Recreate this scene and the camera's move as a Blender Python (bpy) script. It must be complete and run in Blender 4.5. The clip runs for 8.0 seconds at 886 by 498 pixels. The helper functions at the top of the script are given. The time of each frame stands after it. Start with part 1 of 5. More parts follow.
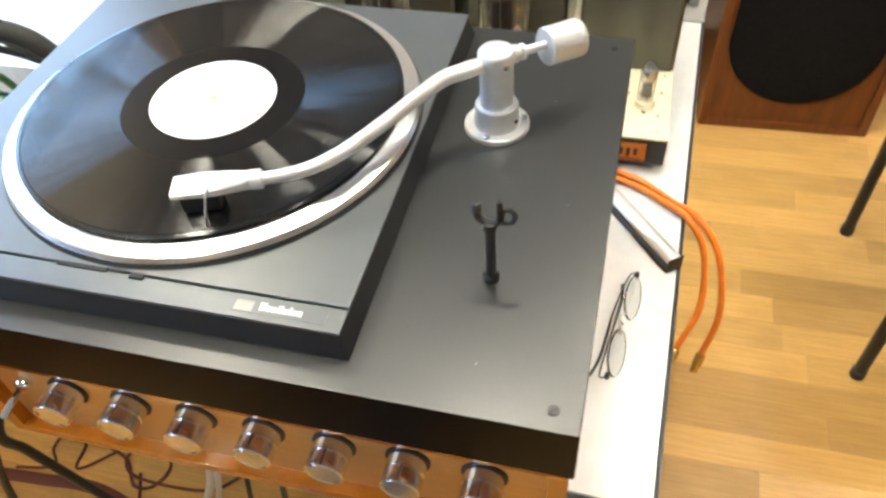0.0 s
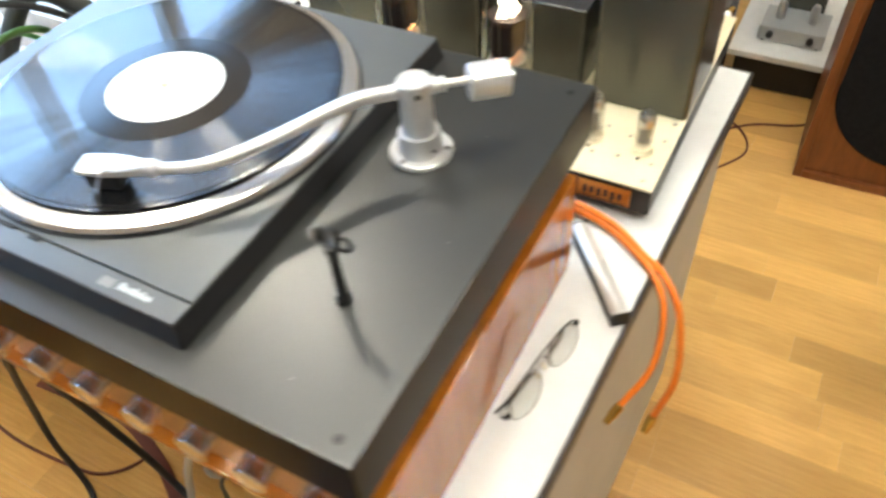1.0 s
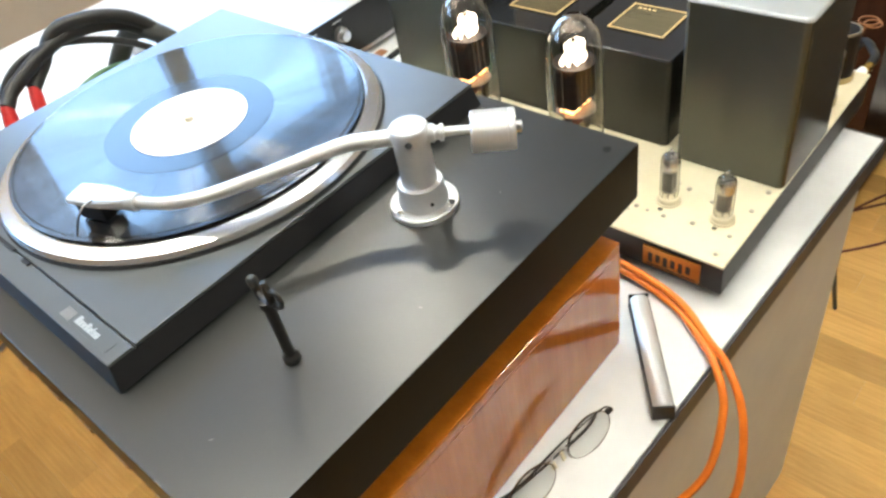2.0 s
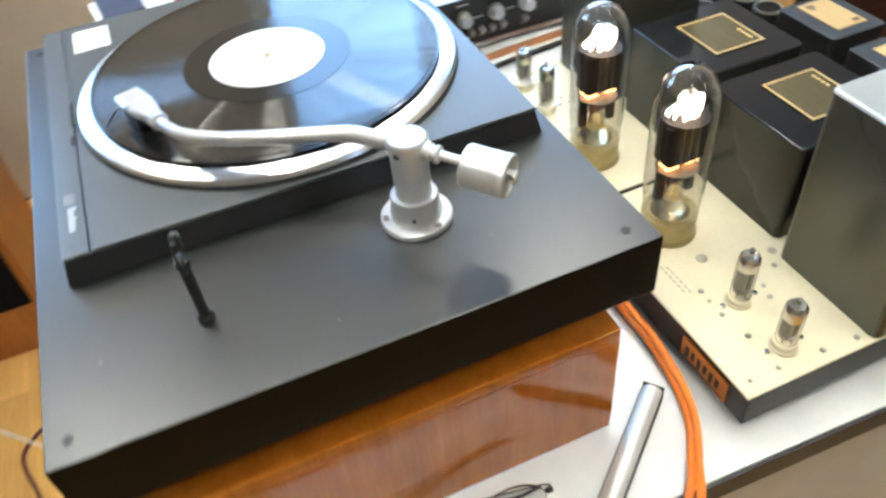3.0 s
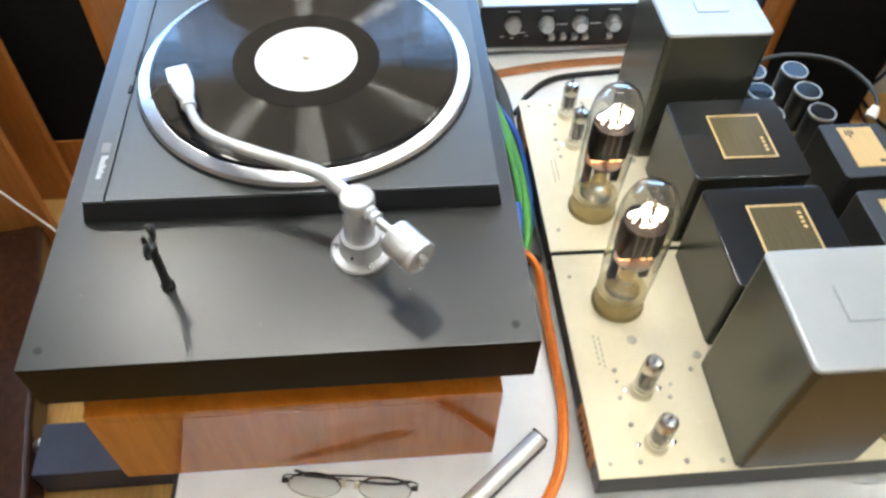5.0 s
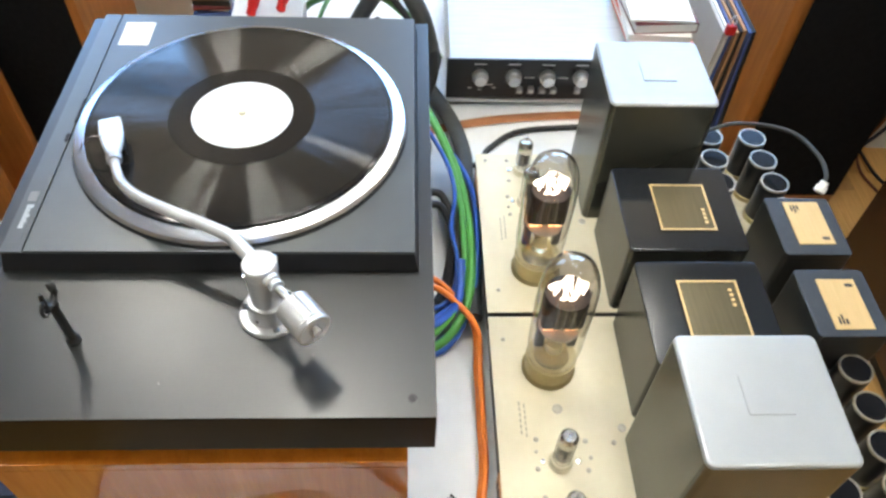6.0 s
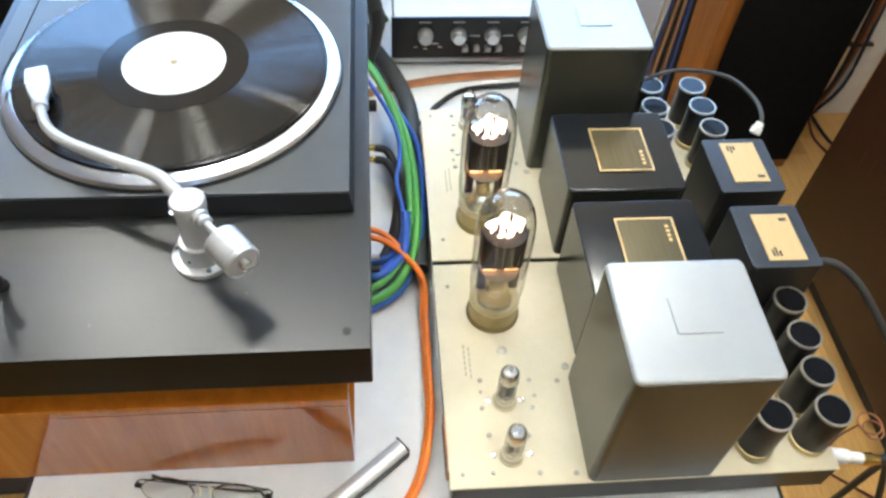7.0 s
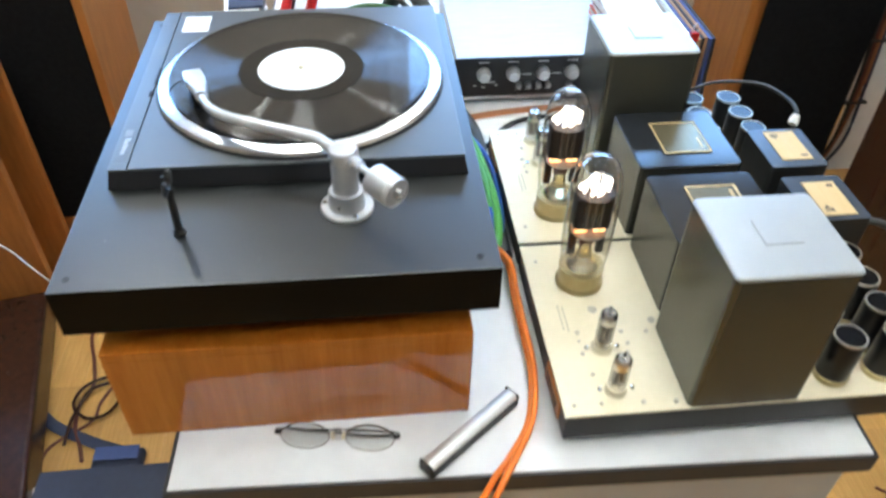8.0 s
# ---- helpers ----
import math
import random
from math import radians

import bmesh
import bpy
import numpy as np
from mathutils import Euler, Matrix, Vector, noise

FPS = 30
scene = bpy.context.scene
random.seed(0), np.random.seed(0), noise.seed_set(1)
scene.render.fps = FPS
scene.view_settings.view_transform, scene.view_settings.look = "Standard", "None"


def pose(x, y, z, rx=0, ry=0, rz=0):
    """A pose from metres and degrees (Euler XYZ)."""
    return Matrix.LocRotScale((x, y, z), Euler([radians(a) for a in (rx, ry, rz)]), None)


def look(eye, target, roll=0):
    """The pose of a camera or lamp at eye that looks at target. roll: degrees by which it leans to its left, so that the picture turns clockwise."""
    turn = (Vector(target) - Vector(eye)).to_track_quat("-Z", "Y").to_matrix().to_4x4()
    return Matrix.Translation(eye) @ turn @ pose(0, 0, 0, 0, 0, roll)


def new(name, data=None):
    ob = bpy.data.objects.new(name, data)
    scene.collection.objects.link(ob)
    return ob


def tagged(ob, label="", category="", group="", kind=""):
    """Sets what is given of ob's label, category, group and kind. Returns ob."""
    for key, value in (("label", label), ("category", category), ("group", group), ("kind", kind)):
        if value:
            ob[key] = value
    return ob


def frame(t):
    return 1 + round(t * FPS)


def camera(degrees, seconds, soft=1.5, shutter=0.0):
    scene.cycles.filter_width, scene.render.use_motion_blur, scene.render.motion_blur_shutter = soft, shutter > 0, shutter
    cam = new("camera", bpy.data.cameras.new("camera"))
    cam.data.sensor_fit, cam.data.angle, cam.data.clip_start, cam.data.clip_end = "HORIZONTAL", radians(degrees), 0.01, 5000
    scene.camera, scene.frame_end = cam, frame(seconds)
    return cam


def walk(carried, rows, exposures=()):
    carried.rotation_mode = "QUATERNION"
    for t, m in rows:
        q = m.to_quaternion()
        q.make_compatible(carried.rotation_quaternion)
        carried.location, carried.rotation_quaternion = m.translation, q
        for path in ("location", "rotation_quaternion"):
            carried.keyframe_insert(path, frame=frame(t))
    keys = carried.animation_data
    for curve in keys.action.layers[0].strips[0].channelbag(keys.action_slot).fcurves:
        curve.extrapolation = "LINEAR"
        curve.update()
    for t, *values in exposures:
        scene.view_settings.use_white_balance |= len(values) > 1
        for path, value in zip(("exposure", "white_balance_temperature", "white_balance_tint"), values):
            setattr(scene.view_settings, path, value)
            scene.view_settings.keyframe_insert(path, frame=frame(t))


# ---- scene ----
cam = camera(60.8, 8.0, soft=2.6, shutter=0.4)
PATH = [
    (0, (-0.003, -0.211, 1.329), (-0.411, 1.067, -0.155), -5.2),
    (0.3, (0.0329, -0.2199, 1.3371), (-0.4534, 1.0829, -0.1101), -4.58),
    (0.5, (0.055, -0.218, 1.332), (-0.459, 1.05, -0.127), -3.8),
    (0.7, (0.0971, -0.2011, 1.3276), (-0.5648, 0.9938, -0.1316), -7.05),
    (1, (0.162, -0.138, 1.34), (-0.553, 1.012, -0.132), -5.4),
    (1.2, (0.2343, -0.0943, 1.3374), (-0.6191, 1.0387, -0.0836), -6.93),
    (2.3, (0.2386, 0.0167, 1.2851), (-0.9083, 0.9256, -0.0711), -10.26),
    (2.5, (0.23, 0.064, 1.298), (-0.949, 0.861, -0.108), -9.2),
    (2.7, (0.2332, 0.097, 1.307), (-1.0003, 0.7646, -0.0959), -8.92),
    (3, (0.294, 0.144, 1.298), (-1.072, 0.614, -0.085), -6.4),
    (3.2, (0.3384, 0.1904, 1.3102), (-1.0673, 0.4722, -0.0827), -6.83),
    (3.5, (0.379, 0.218, 1.328), (-1.048, 0.429, -0.057), -4.3),
    (3.7, (0.3906, 0.2178, 1.3442), (-1.0813, 0.4008, -0.0086), -3.14),
    (4, (0.386, 0.211, 1.359), (-1.047, 0.435, -0.018), -1.3),
    (4.2, (0.3772, 0.1955, 1.3743), (-1.0035, 0.475, -0.0517), 0.45),
    (5.3, (0.2885, 0.3315, 1.4603), (-0.9301, 0.4095, -0.1234), 3.56),
    (5.5, (0.286, 0.357, 1.46), (-0.968, 0.401, -0.097), 3.7),
    (5.8, (0.2756, 0.3886, 1.4757), (-0.9849, 0.3959, -0.0754), 0.75),
    (6, (0.277, 0.381, 1.479), (-1.002, 0.47, -0.056), 3.2),
    (6.5, (0.291, 0.401, 1.47), (-0.994, 0.463, -0.062), 1),
    (7, (0.317, 0.415, 1.451), (-0.941, 0.572, -0.095), 3.9),
    (7.2, (0.3248, 0.4166, 1.4451), (-0.9292, 0.5641, -0.0922), 3.48),
    (7.5, (0.37, 0.375, 1.427), (-1.011, 0.464, -0.016), 1.9),
    (7.8, (0.4471, 0.3229, 1.4218), (-1.0287, 0.4494, 0.0736), 0.93),
    (8, (0.492, 0.288, 1.412), (-0.986, 0.465, 0.076), 1.4),
]
walk(cam, [(t, look(eye, target, roll)) for t, eye, target, roll in PATH],
     exposures=[(0, 0.23, 7350, 6), (1, 0.18, 7250, 6), (2.5, -0.07, 6850, 4), (3.5, -0.15, 6500, 3), (5.5, -0.38, 6650, 7), (7, -0.36, 6450, 6), (8, -0.27, 6150, 5)])

# ---- world, lights ----
W = bpy.data.worlds.new("world")
scene.world = W
W.use_nodes = True
_n, _l = W.node_tree.nodes, W.node_tree.links
sky = _n.new("ShaderNodeTexSky")
sky.sky_type, sky.sun_disc = "NISHITA", False
sky.sun_elevation, sky.sun_rotation = radians(35), radians(200)
_l.new(sky.outputs[0], _n["Background"].inputs[0])
_n["Background"].inputs[1].default_value = 0.15
scene.view_settings.exposure = 0.0

LAMPS = [(-1.27, -0.5), (-0.78, 0.12), (-0.2, 0.68), (0.35, 1.22), (-1.3, 1.15), (0.4, -1.0), (1.05, -0.15), (1.4, 1.9)]
CEIL = 2.75


# ---- materials ----
def mat(name, a, b=None, rough=0.5, metal=0.0, scale=30.0, bump=0.0, bscale=200.0, stretch=(1, 1, 1), spec=0.5,
        coat=0.0, rvar=0.0, aniso=0.0, detail=4.0, piece=0.0, emit=None, power=0.0, trans=0.0, ior=1.45, coords="Object"):
    m = bpy.data.materials.new(name)
    m.use_nodes = True
    nd, lk = m.node_tree.nodes, m.node_tree.links
    p = nd["Principled BSDF"]
    p.inputs["Roughness"].default_value = rough
    p.inputs["Metallic"].default_value = metal
    p.inputs["Specular IOR Level"].default_value = spec
    p.inputs["Coat Weight"].default_value = coat
    p.inputs["Coat Roughness"].default_value = 0.12
    p.inputs["Anisotropic"].default_value = aniso
    p.inputs["Transmission Weight"].default_value = trans
    p.inputs["IOR"].default_value = ior
    b = b or tuple(c * 0.82 for c in a)
    tc, mp = nd.new("ShaderNodeTexCoord"), nd.new("ShaderNodeMapping")
    mp.inputs["Scale"].default_value = stretch
    lk.new(tc.outputs[coords], mp.inputs[0])
    n1, n2 = nd.new("ShaderNodeTexNoise"), nd.new("ShaderNodeTexNoise")
    n1.inputs["Scale"].default_value, n1.inputs["Detail"].default_value = scale, detail
    n2.inputs["Scale"].default_value, n2.inputs["Detail"].default_value = scale * 7, 3
    lk.new(mp.outputs[0], n1.inputs["Vector"])
    lk.new(mp.outputs[0], n2.inputs["Vector"])
    add = nd.new("ShaderNodeMath")
    add.operation = "MULTIPLY_ADD"
    lk.new(n2.outputs[0], add.inputs[0])
    add.inputs[1].default_value = 0.45
    lk.new(n1.outputs[0], add.inputs[2])
    ramp = nd.new("ShaderNodeValToRGB")
    ramp.color_ramp.elements[0].position, ramp.color_ramp.elements[1].position = 0.5, 0.95
    ramp.color_ramp.elements[0].color, ramp.color_ramp.elements[1].color = (*b, 1), (*a, 1)
    lk.new(add.outputs[0], ramp.inputs[0])
    out = ramp.outputs[0]
    if piece:
        info, hsv, mr = nd.new("ShaderNodeObjectInfo"), nd.new("ShaderNodeHueSaturation"), nd.new("ShaderNodeMapRange")
        mr.inputs["To Min"].default_value, mr.inputs["To Max"].default_value = 1 - piece, 1 + piece
        lk.new(info.outputs["Random"], mr.inputs[0])
        lk.new(mr.outputs[0], hsv.inputs["Value"])
        lk.new(out, hsv.inputs["Color"])
        out = hsv.outputs[0]
    lk.new(out, p.inputs["Base Color"])
    if rvar:
        mr2 = nd.new("ShaderNodeMapRange")
        mr2.inputs["To Min"].default_value, mr2.inputs["To Max"].default_value = rough - rvar, rough + rvar
        lk.new(n1.outputs[0], mr2.inputs[0])
        lk.new(mr2.outputs[0], p.inputs["Roughness"])
    if bump:
        n3, bp = nd.new("ShaderNodeTexNoise"), nd.new("ShaderNodeBump")
        n3.inputs["Scale"].default_value, n3.inputs["Detail"].default_value = bscale, 3
        lk.new(mp.outputs[0], n3.inputs["Vector"])
        bp.inputs["Strength"].default_value, bp.inputs["Distance"].default_value = bump, 0.001
        lk.new(n3.outputs[0], bp.inputs["Height"])
        lk.new(bp.outputs[0], p.inputs["Normal"])
    if emit:
        p.inputs["Emission Color"].default_value = (*emit, 1)
        p.inputs["Emission Strength"].default_value = power
    if aniso:
        tg = nd.new("ShaderNodeTangent")
        tg.direction_type, tg.axis = "RADIAL", "Z"
        lk.new(tg.outputs[0], p.inputs["Tangent"])
        p.inputs["Anisotropic Rotation"].default_value = 0.25
    return m


def emitter(name, colour, power):
    m = bpy.data.materials.new(name)
    m.use_nodes = True
    nd = m.node_tree.nodes
    p = nd["Principled BSDF"]
    p.inputs["Base Color"].default_value = (0.8, 0.8, 0.8, 1)
    p.inputs["Emission Color"].default_value = (*colour, 1)
    p.inputs["Emission Strength"].default_value = power
    return m


def glass(name, tint=(1, 1, 1), rough=0.0):
    m = bpy.data.materials.new(name)
    m.use_nodes = True
    p = m.node_tree.nodes["Principled BSDF"]
    p.inputs["Base Color"].default_value = (*tint, 1)
    p.inputs["Transmission Weight"].default_value = 1.0
    p.inputs["Roughness"].default_value = rough
    p.inputs["IOR"].default_value = 1.45
    return m


M_floor = mat("oak_laminate", (0.65, 0.38, 0.125), (0.52, 0.285, 0.08), 0.34, scale=3.2, stretch=(1.5, 4, 1), bump=0.03, bscale=120, piece=0.2, coords="Generated")
M_floor2 = mat("oak_laminate_far", (0.65, 0.38, 0.125), (0.52, 0.285, 0.08), 0.38, scale=4, stretch=(1.5, 14, 1), bump=0.1)
M_wall = mat("beige_wall", (0.52, 0.46, 0.39), (0.46, 0.40, 0.335), 0.85, scale=3, bump=0.2, bscale=90)
M_ceil = mat("grey_ceiling", (0.44, 0.44, 0.43), (0.38, 0.38, 0.37), 0.9, scale=3, bump=0.2, bscale=60)
M_white = mat("white_frame", (0.78, 0.78, 0.76), None, 0.4, scale=4)
M_table = mat("white_laminate", (0.76, 0.77, 0.77), (0.66, 0.67, 0.68), 0.24, scale=6, bump=0.05, bscale=300, rvar=0.06)
M_edge = mat("dark_edge_band", (0.035, 0.035, 0.04), None, 0.45)
M_panel = mat("grey_desk_side", (0.56, 0.55, 0.53), (0.5, 0.49, 0.47), 0.5, scale=5)
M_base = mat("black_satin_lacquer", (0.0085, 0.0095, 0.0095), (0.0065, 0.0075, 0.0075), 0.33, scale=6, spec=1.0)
# Darker copy of the plinth black; the shade on its sides is in the colour.
M_basew = mat("black_plinth_side_shaded", (0.003, 0.0028, 0.0028), None, 0.30, scale=12, spec=0.10)
M_deck = mat("dark_grey_deck", (0.054, 0.061, 0.065), (0.045, 0.051, 0.055), 0.36, scale=8, spec=1.0)
M_deckside = mat("black_deck_side", (0.012, 0.012, 0.014), None, 0.55)
M_groove = mat("shadow_gap_black", (0.008, 0.008, 0.009), None, 0.7)
M_alu = mat("satin_aluminium", (0.72, 0.72, 0.72), (0.62, 0.62, 0.62), 0.3, 1.0, scale=60, rvar=0.06, bump=0.03, bscale=600)
M_arm = mat("silver_enamel", (0.70, 0.70, 0.71), (0.62, 0.62, 0.63), 0.3, 0.55, scale=40, rvar=0.05)
M_chrome = mat("polished_chrome", (0.82, 0.82, 0.82), None, 0.08, 1.0)
def vinyl(name):
    """Black vinyl whose fine ring grooves tilt the surface to and from the centre."""
    m = bpy.data.materials.new(name)
    m.use_nodes = True
    nd, lk = m.node_tree.nodes, m.node_tree.links
    p = nd["Principled BSDF"]
    p.inputs["Base Color"].default_value = (0.004, 0.004, 0.0045, 1)
    p.inputs["Roughness"].default_value = 0.07
    p.inputs["Specular IOR Level"].default_value = 0.28
    # the flat lands between the grooves mirror the room
    p.inputs["Coat Weight"].default_value = 0.62
    p.inputs["Coat Roughness"].default_value = 0.05
    p.inputs["Coat IOR"].default_value = 1.5
    geo = nd.new("ShaderNodeNewGeometry")
    lk.new(geo.outputs["Normal"], p.inputs["Coat Normal"])
    tc, flat, ln, nrm = nd.new("ShaderNodeTexCoord"), nd.new("ShaderNodeVectorMath"), nd.new("ShaderNodeVectorMath"), nd.new("ShaderNodeVectorMath")
    flat.operation, ln.operation, nrm.operation = "MULTIPLY", "LENGTH", "NORMALIZE"
    flat.inputs[1].default_value = (1, 1, 0)
    lk.new(tc.outputs["Object"], flat.inputs[0])
    lk.new(flat.outputs[0], ln.inputs[0])
    lk.new(flat.outputs[0], nrm.inputs[0])
    mul, fr, rng = nd.new("ShaderNodeMath"), nd.new("ShaderNodeMath"), nd.new("ShaderNodeMapRange")
    mul.operation, fr.operation = "MULTIPLY", "FRACT"
    mul.inputs[1].default_value = 9137.0
    lk.new(ln.outputs["Value"], mul.inputs[0])
    lk.new(mul.outputs[0], fr.inputs[0])
    # loud and quiet passages: the depth of the grooves changes with the radius
    band, depth = nd.new("ShaderNodeTexNoise"), nd.new("ShaderNodeMapRange")
    band.noise_dimensions = "1D"
    band.inputs["Scale"].default_value, band.inputs["Detail"].default_value = 700.0, 4.0
    lk.new(ln.outputs["Value"], band.inputs["W"])
    depth.inputs["From Min"].default_value, depth.inputs["From Max"].default_value = 0.3, 0.7
    depth.inputs["To Min"].default_value, depth.inputs["To Max"].default_value = 0.38, 0.52
    lk.new(band.outputs[0], depth.inputs[0])
    rng.inputs["To Min"].default_value, rng.inputs["To Max"].default_value = -1.0, 1.0
    lk.new(fr.outputs[0], rng.inputs[0])
    amp = nd.new("ShaderNodeMath")
    amp.operation = "MULTIPLY"
    lk.new(rng.outputs[0], amp.inputs[0])
    lk.new(depth.outputs[0], amp.inputs[1])
    sc, ad, fin = nd.new("ShaderNodeVectorMath"), nd.new("ShaderNodeVectorMath"), nd.new("ShaderNodeVectorMath")
    sc.operation, ad.operation, fin.operation = "SCALE", "ADD", "NORMALIZE"
    lk.new(nrm.outputs[0], sc.inputs[0])
    lk.new(amp.outputs[0], sc.inputs["Scale"])
    # slight sideways waver of the grooves round the disc
    waver, wr, side, ws = nd.new("ShaderNodeTexNoise"), nd.new("ShaderNodeMapRange"), nd.new("ShaderNodeVectorMath"), nd.new("ShaderNodeVectorMath")
    waver.inputs["Scale"].default_value, waver.inputs["Detail"].default_value = 12.0, 6.0
    lk.new(nrm.outputs[0], waver.inputs["Vector"])
    wr.inputs["From Min"].default_value, wr.inputs["From Max"].default_value = 0.25, 0.75
    wr.inputs["To Min"].default_value, wr.inputs["To Max"].default_value = -0.04, 0.04
    lk.new(waver.outputs[0], wr.inputs[0])
    side.operation, ws.operation = "CROSS_PRODUCT", "SCALE"
    side.inputs[1].default_value = (0, 0, 1)
    lk.new(nrm.outputs[0], side.inputs[0])
    lk.new(side.outputs[0], ws.inputs[0])
    lk.new(wr.outputs[0], ws.inputs["Scale"])
    up = nd.new("ShaderNodeVectorMath")
    up.inputs[1].default_value = (0, 0, 1)
    lk.new(ws.outputs[0], up.inputs[0])
    lk.new(up.outputs[0], ad.inputs[1])
    lk.new(sc.outputs[0], ad.inputs[0])
    lk.new(ad.outputs[0], fin.inputs[0])
    lk.new(fin.outputs[0], p.inputs["Normal"])
    return m


M_vinyl = vinyl("grooved_vinyl")
M_runout = mat("smooth_vinyl", (0.008, 0.0075, 0.008), None, 0.12, spec=0.4)
M_label = mat("white_paper_label", (0.86, 0.86, 0.83), (0.82, 0.82, 0.79), 0.7, scale=50)
M_paper = mat("white_paper", (0.82, 0.82, 0.80), (0.75, 0.75, 0.73), 0.8, scale=20)
M_wood = mat("orange_veneer", (0.47, 0.150, 0.017), (0.35, 0.100, 0.010), 0.09, scale=5, stretch=(8, 12, 0.8), bump=0.012, bscale=150, rvar=0.02, spec=0.95)
M_woodd = mat("dark_brown_veneer", (0.045, 0.017, 0.010), (0.028, 0.011, 0.007), 0.27, scale=9, stretch=(6, 6, 1), bump=0.05)
M_woods = mat("speaker_veneer", (0.47, 0.185, 0.048), (0.35, 0.125, 0.03), 0.36, scale=8, stretch=(8, 8, 1), bump=0.06)
M_woodr = mat("red_brown_veneer", (0.20, 0.062, 0.018), (0.13, 0.038, 0.011), 0.4, scale=8, stretch=(8, 8, 1), bump=0.06)
M_brass = mat("brass_front_panel", (0.62, 0.36, 0.13), (0.55, 0.31, 0.11), 0.3, 0.4, scale=20, stretch=(1, 1, 20))
M_cloth = mat("black_grille_cloth", (0.010, 0.010, 0.011), (0.006, 0.006, 0.007), 0.95, scale=80, bump=0.5, bscale=700, spec=0.15)
M_cream = mat("cream_enamel_plate", (0.70, 0.63, 0.46), (0.65, 0.58, 0.41), 0.38, scale=18, rvar=0.06, bump=0.06, bscale=500)
M_black = mat("black_steel", (0.014, 0.014, 0.014), None, 0.42, scale=20)
# On the tall cans these two enamels paint in shaded sides and a lit top.
M_can = mat("shaded_grey_hammer_enamel", (0.112, 0.113, 0.094), (0.106, 0.107, 0.089), 0.27, 0.7, scale=8)
M_cantop = mat("silver_and_lit_grey_enamel", (0.42, 0.435, 0.44), (0.39, 0.405, 0.41), 0.36, 0.35, scale=8, rvar=0.05, bump=0.06, bscale=420)
M_mid = mat("dark_slate_enamel", (0.075, 0.085, 0.10), (0.06, 0.07, 0.085), 0.25, 0.35, scale=25, rvar=0.04)
M_midtop = mat("black_slate_enamel", (0.012, 0.0135, 0.017), (0.009, 0.0105, 0.0135), 0.12, 0.0, scale=20, spec=0.8)
M_midside = mat("dark_olive_enamel", (0.045, 0.044, 0.036), (0.041, 0.040, 0.033), 0.22, 0.5, scale=8)
M_gold = mat("brushed_gold_plate", (0.66, 0.46, 0.22), (0.60, 0.41, 0.18), 0.5, 0.45, scale=20, stretch=(1, 20, 1))
M_oldgold = mat("dull_gold_plate", (0.21, 0.175, 0.105), (0.17, 0.145, 0.085), 0.16, 0.6, scale=20, stretch=(1, 20, 1))
M_ink = mat("dark_print", (0.05, 0.04, 0.03), None, 0.6)
M_greyink = mat("grey_print", (0.42, 0.38, 0.28), None, 0.6)
M_lab = mat("orange_name_plate", (0.60, 0.24, 0.05), (0.45, 0.16, 0.03), 0.3, 0.5, scale=40)
M_capb = mat("black_capacitor_sleeve", (0.008, 0.008, 0.010), None, 0.3)
M_capt = mat("capacitor_lid", (0.05, 0.055, 0.065), (0.04, 0.045, 0.055), 0.3, 0.6, scale=30)
M_tubebase = mat("brass_tube_base", (0.45, 0.37, 0.20), (0.36, 0.29, 0.15), 0.35, 0.8, scale=40)
M_glass = glass("tube_glass", (0.98, 0.96, 0.92))
M_lens = glass("lens_glass", (0.97, 0.99, 0.98))
M_plate = mat("graphite_anode", (0.030, 0.020, 0.017), (0.02, 0.014, 0.012), 0.4, 0.5, scale=60)
M_mica = mat("getter_mirror", (0.90, 0.88, 0.85), None, 0.22, 1.0)
M_flash = glass("getter_film", (0.80, 0.77, 0.74), 0.04)
M_wire = mat("nickel_wire", (0.16, 0.14, 0.13), None, 0.3, 1.0)
M_ceram = mat("mica_sheet", (0.20, 0.17, 0.15), None, 0.3)
M_knob = mat("turned_aluminium", (0.88, 0.87, 0.86), (0.82, 0.81, 0.80), 0.24, 1.0, scale=20)
M_platter = mat("polished_platter_rim", (0.84, 0.84, 0.84), (0.82, 0.82, 0.82), 0.27, 1.0, scale=6)
M_gloss = mat("black_glossy_cap", (0.008, 0.008, 0.009), None, 0.16, spec=0.22)
M_specs = mat("thin_pewter_wire", (0.52, 0.49, 0.45), None, 0.25, 0.9)
M_greymetal = mat("grey_valve_metal", (0.24, 0.23, 0.22), (0.17, 0.16, 0.155), 0.4, 0.7, scale=60)
M_pinch = glass("glass_pinch", (0.80, 0.68, 0.42), 0.15)
M_glow = emitter("glowing_filament", (1.0, 0.45, 0.16), 7.0)
# Emission covers hot filament tops and lamp reflections in the getter alike.
M_glowtop = emitter("filament_and_getter_glint", (1.0, 0.83, 0.70), 6.0)
M_orange = mat("orange_cable", (0.85, 0.22, 0.025), (0.75, 0.18, 0.02), 0.38, scale=60)
M_green = mat("green_cable", (0.09, 0.33, 0.06), None, 0.45)
M_blue = mat("blue_cable", (0.03, 0.11, 0.48), None, 0.4)
M_rubber = mat("black_rubber", (0.012, 0.012, 0.013), (0.02, 0.02, 0.02), 0.5, scale=40)
M_grey = mat("dark_grey_sleeve", (0.045, 0.047, 0.045), None, 0.6, scale=80, bump=0.4)
M_brown = mat("copper_ribbon", (0.36, 0.15, 0.06), (0.28, 0.11, 0.045), 0.4, 0.2, scale=30)
M_redbrown = mat("red_brown_cable", (0.13, 0.035, 0.022), None, 0.5)
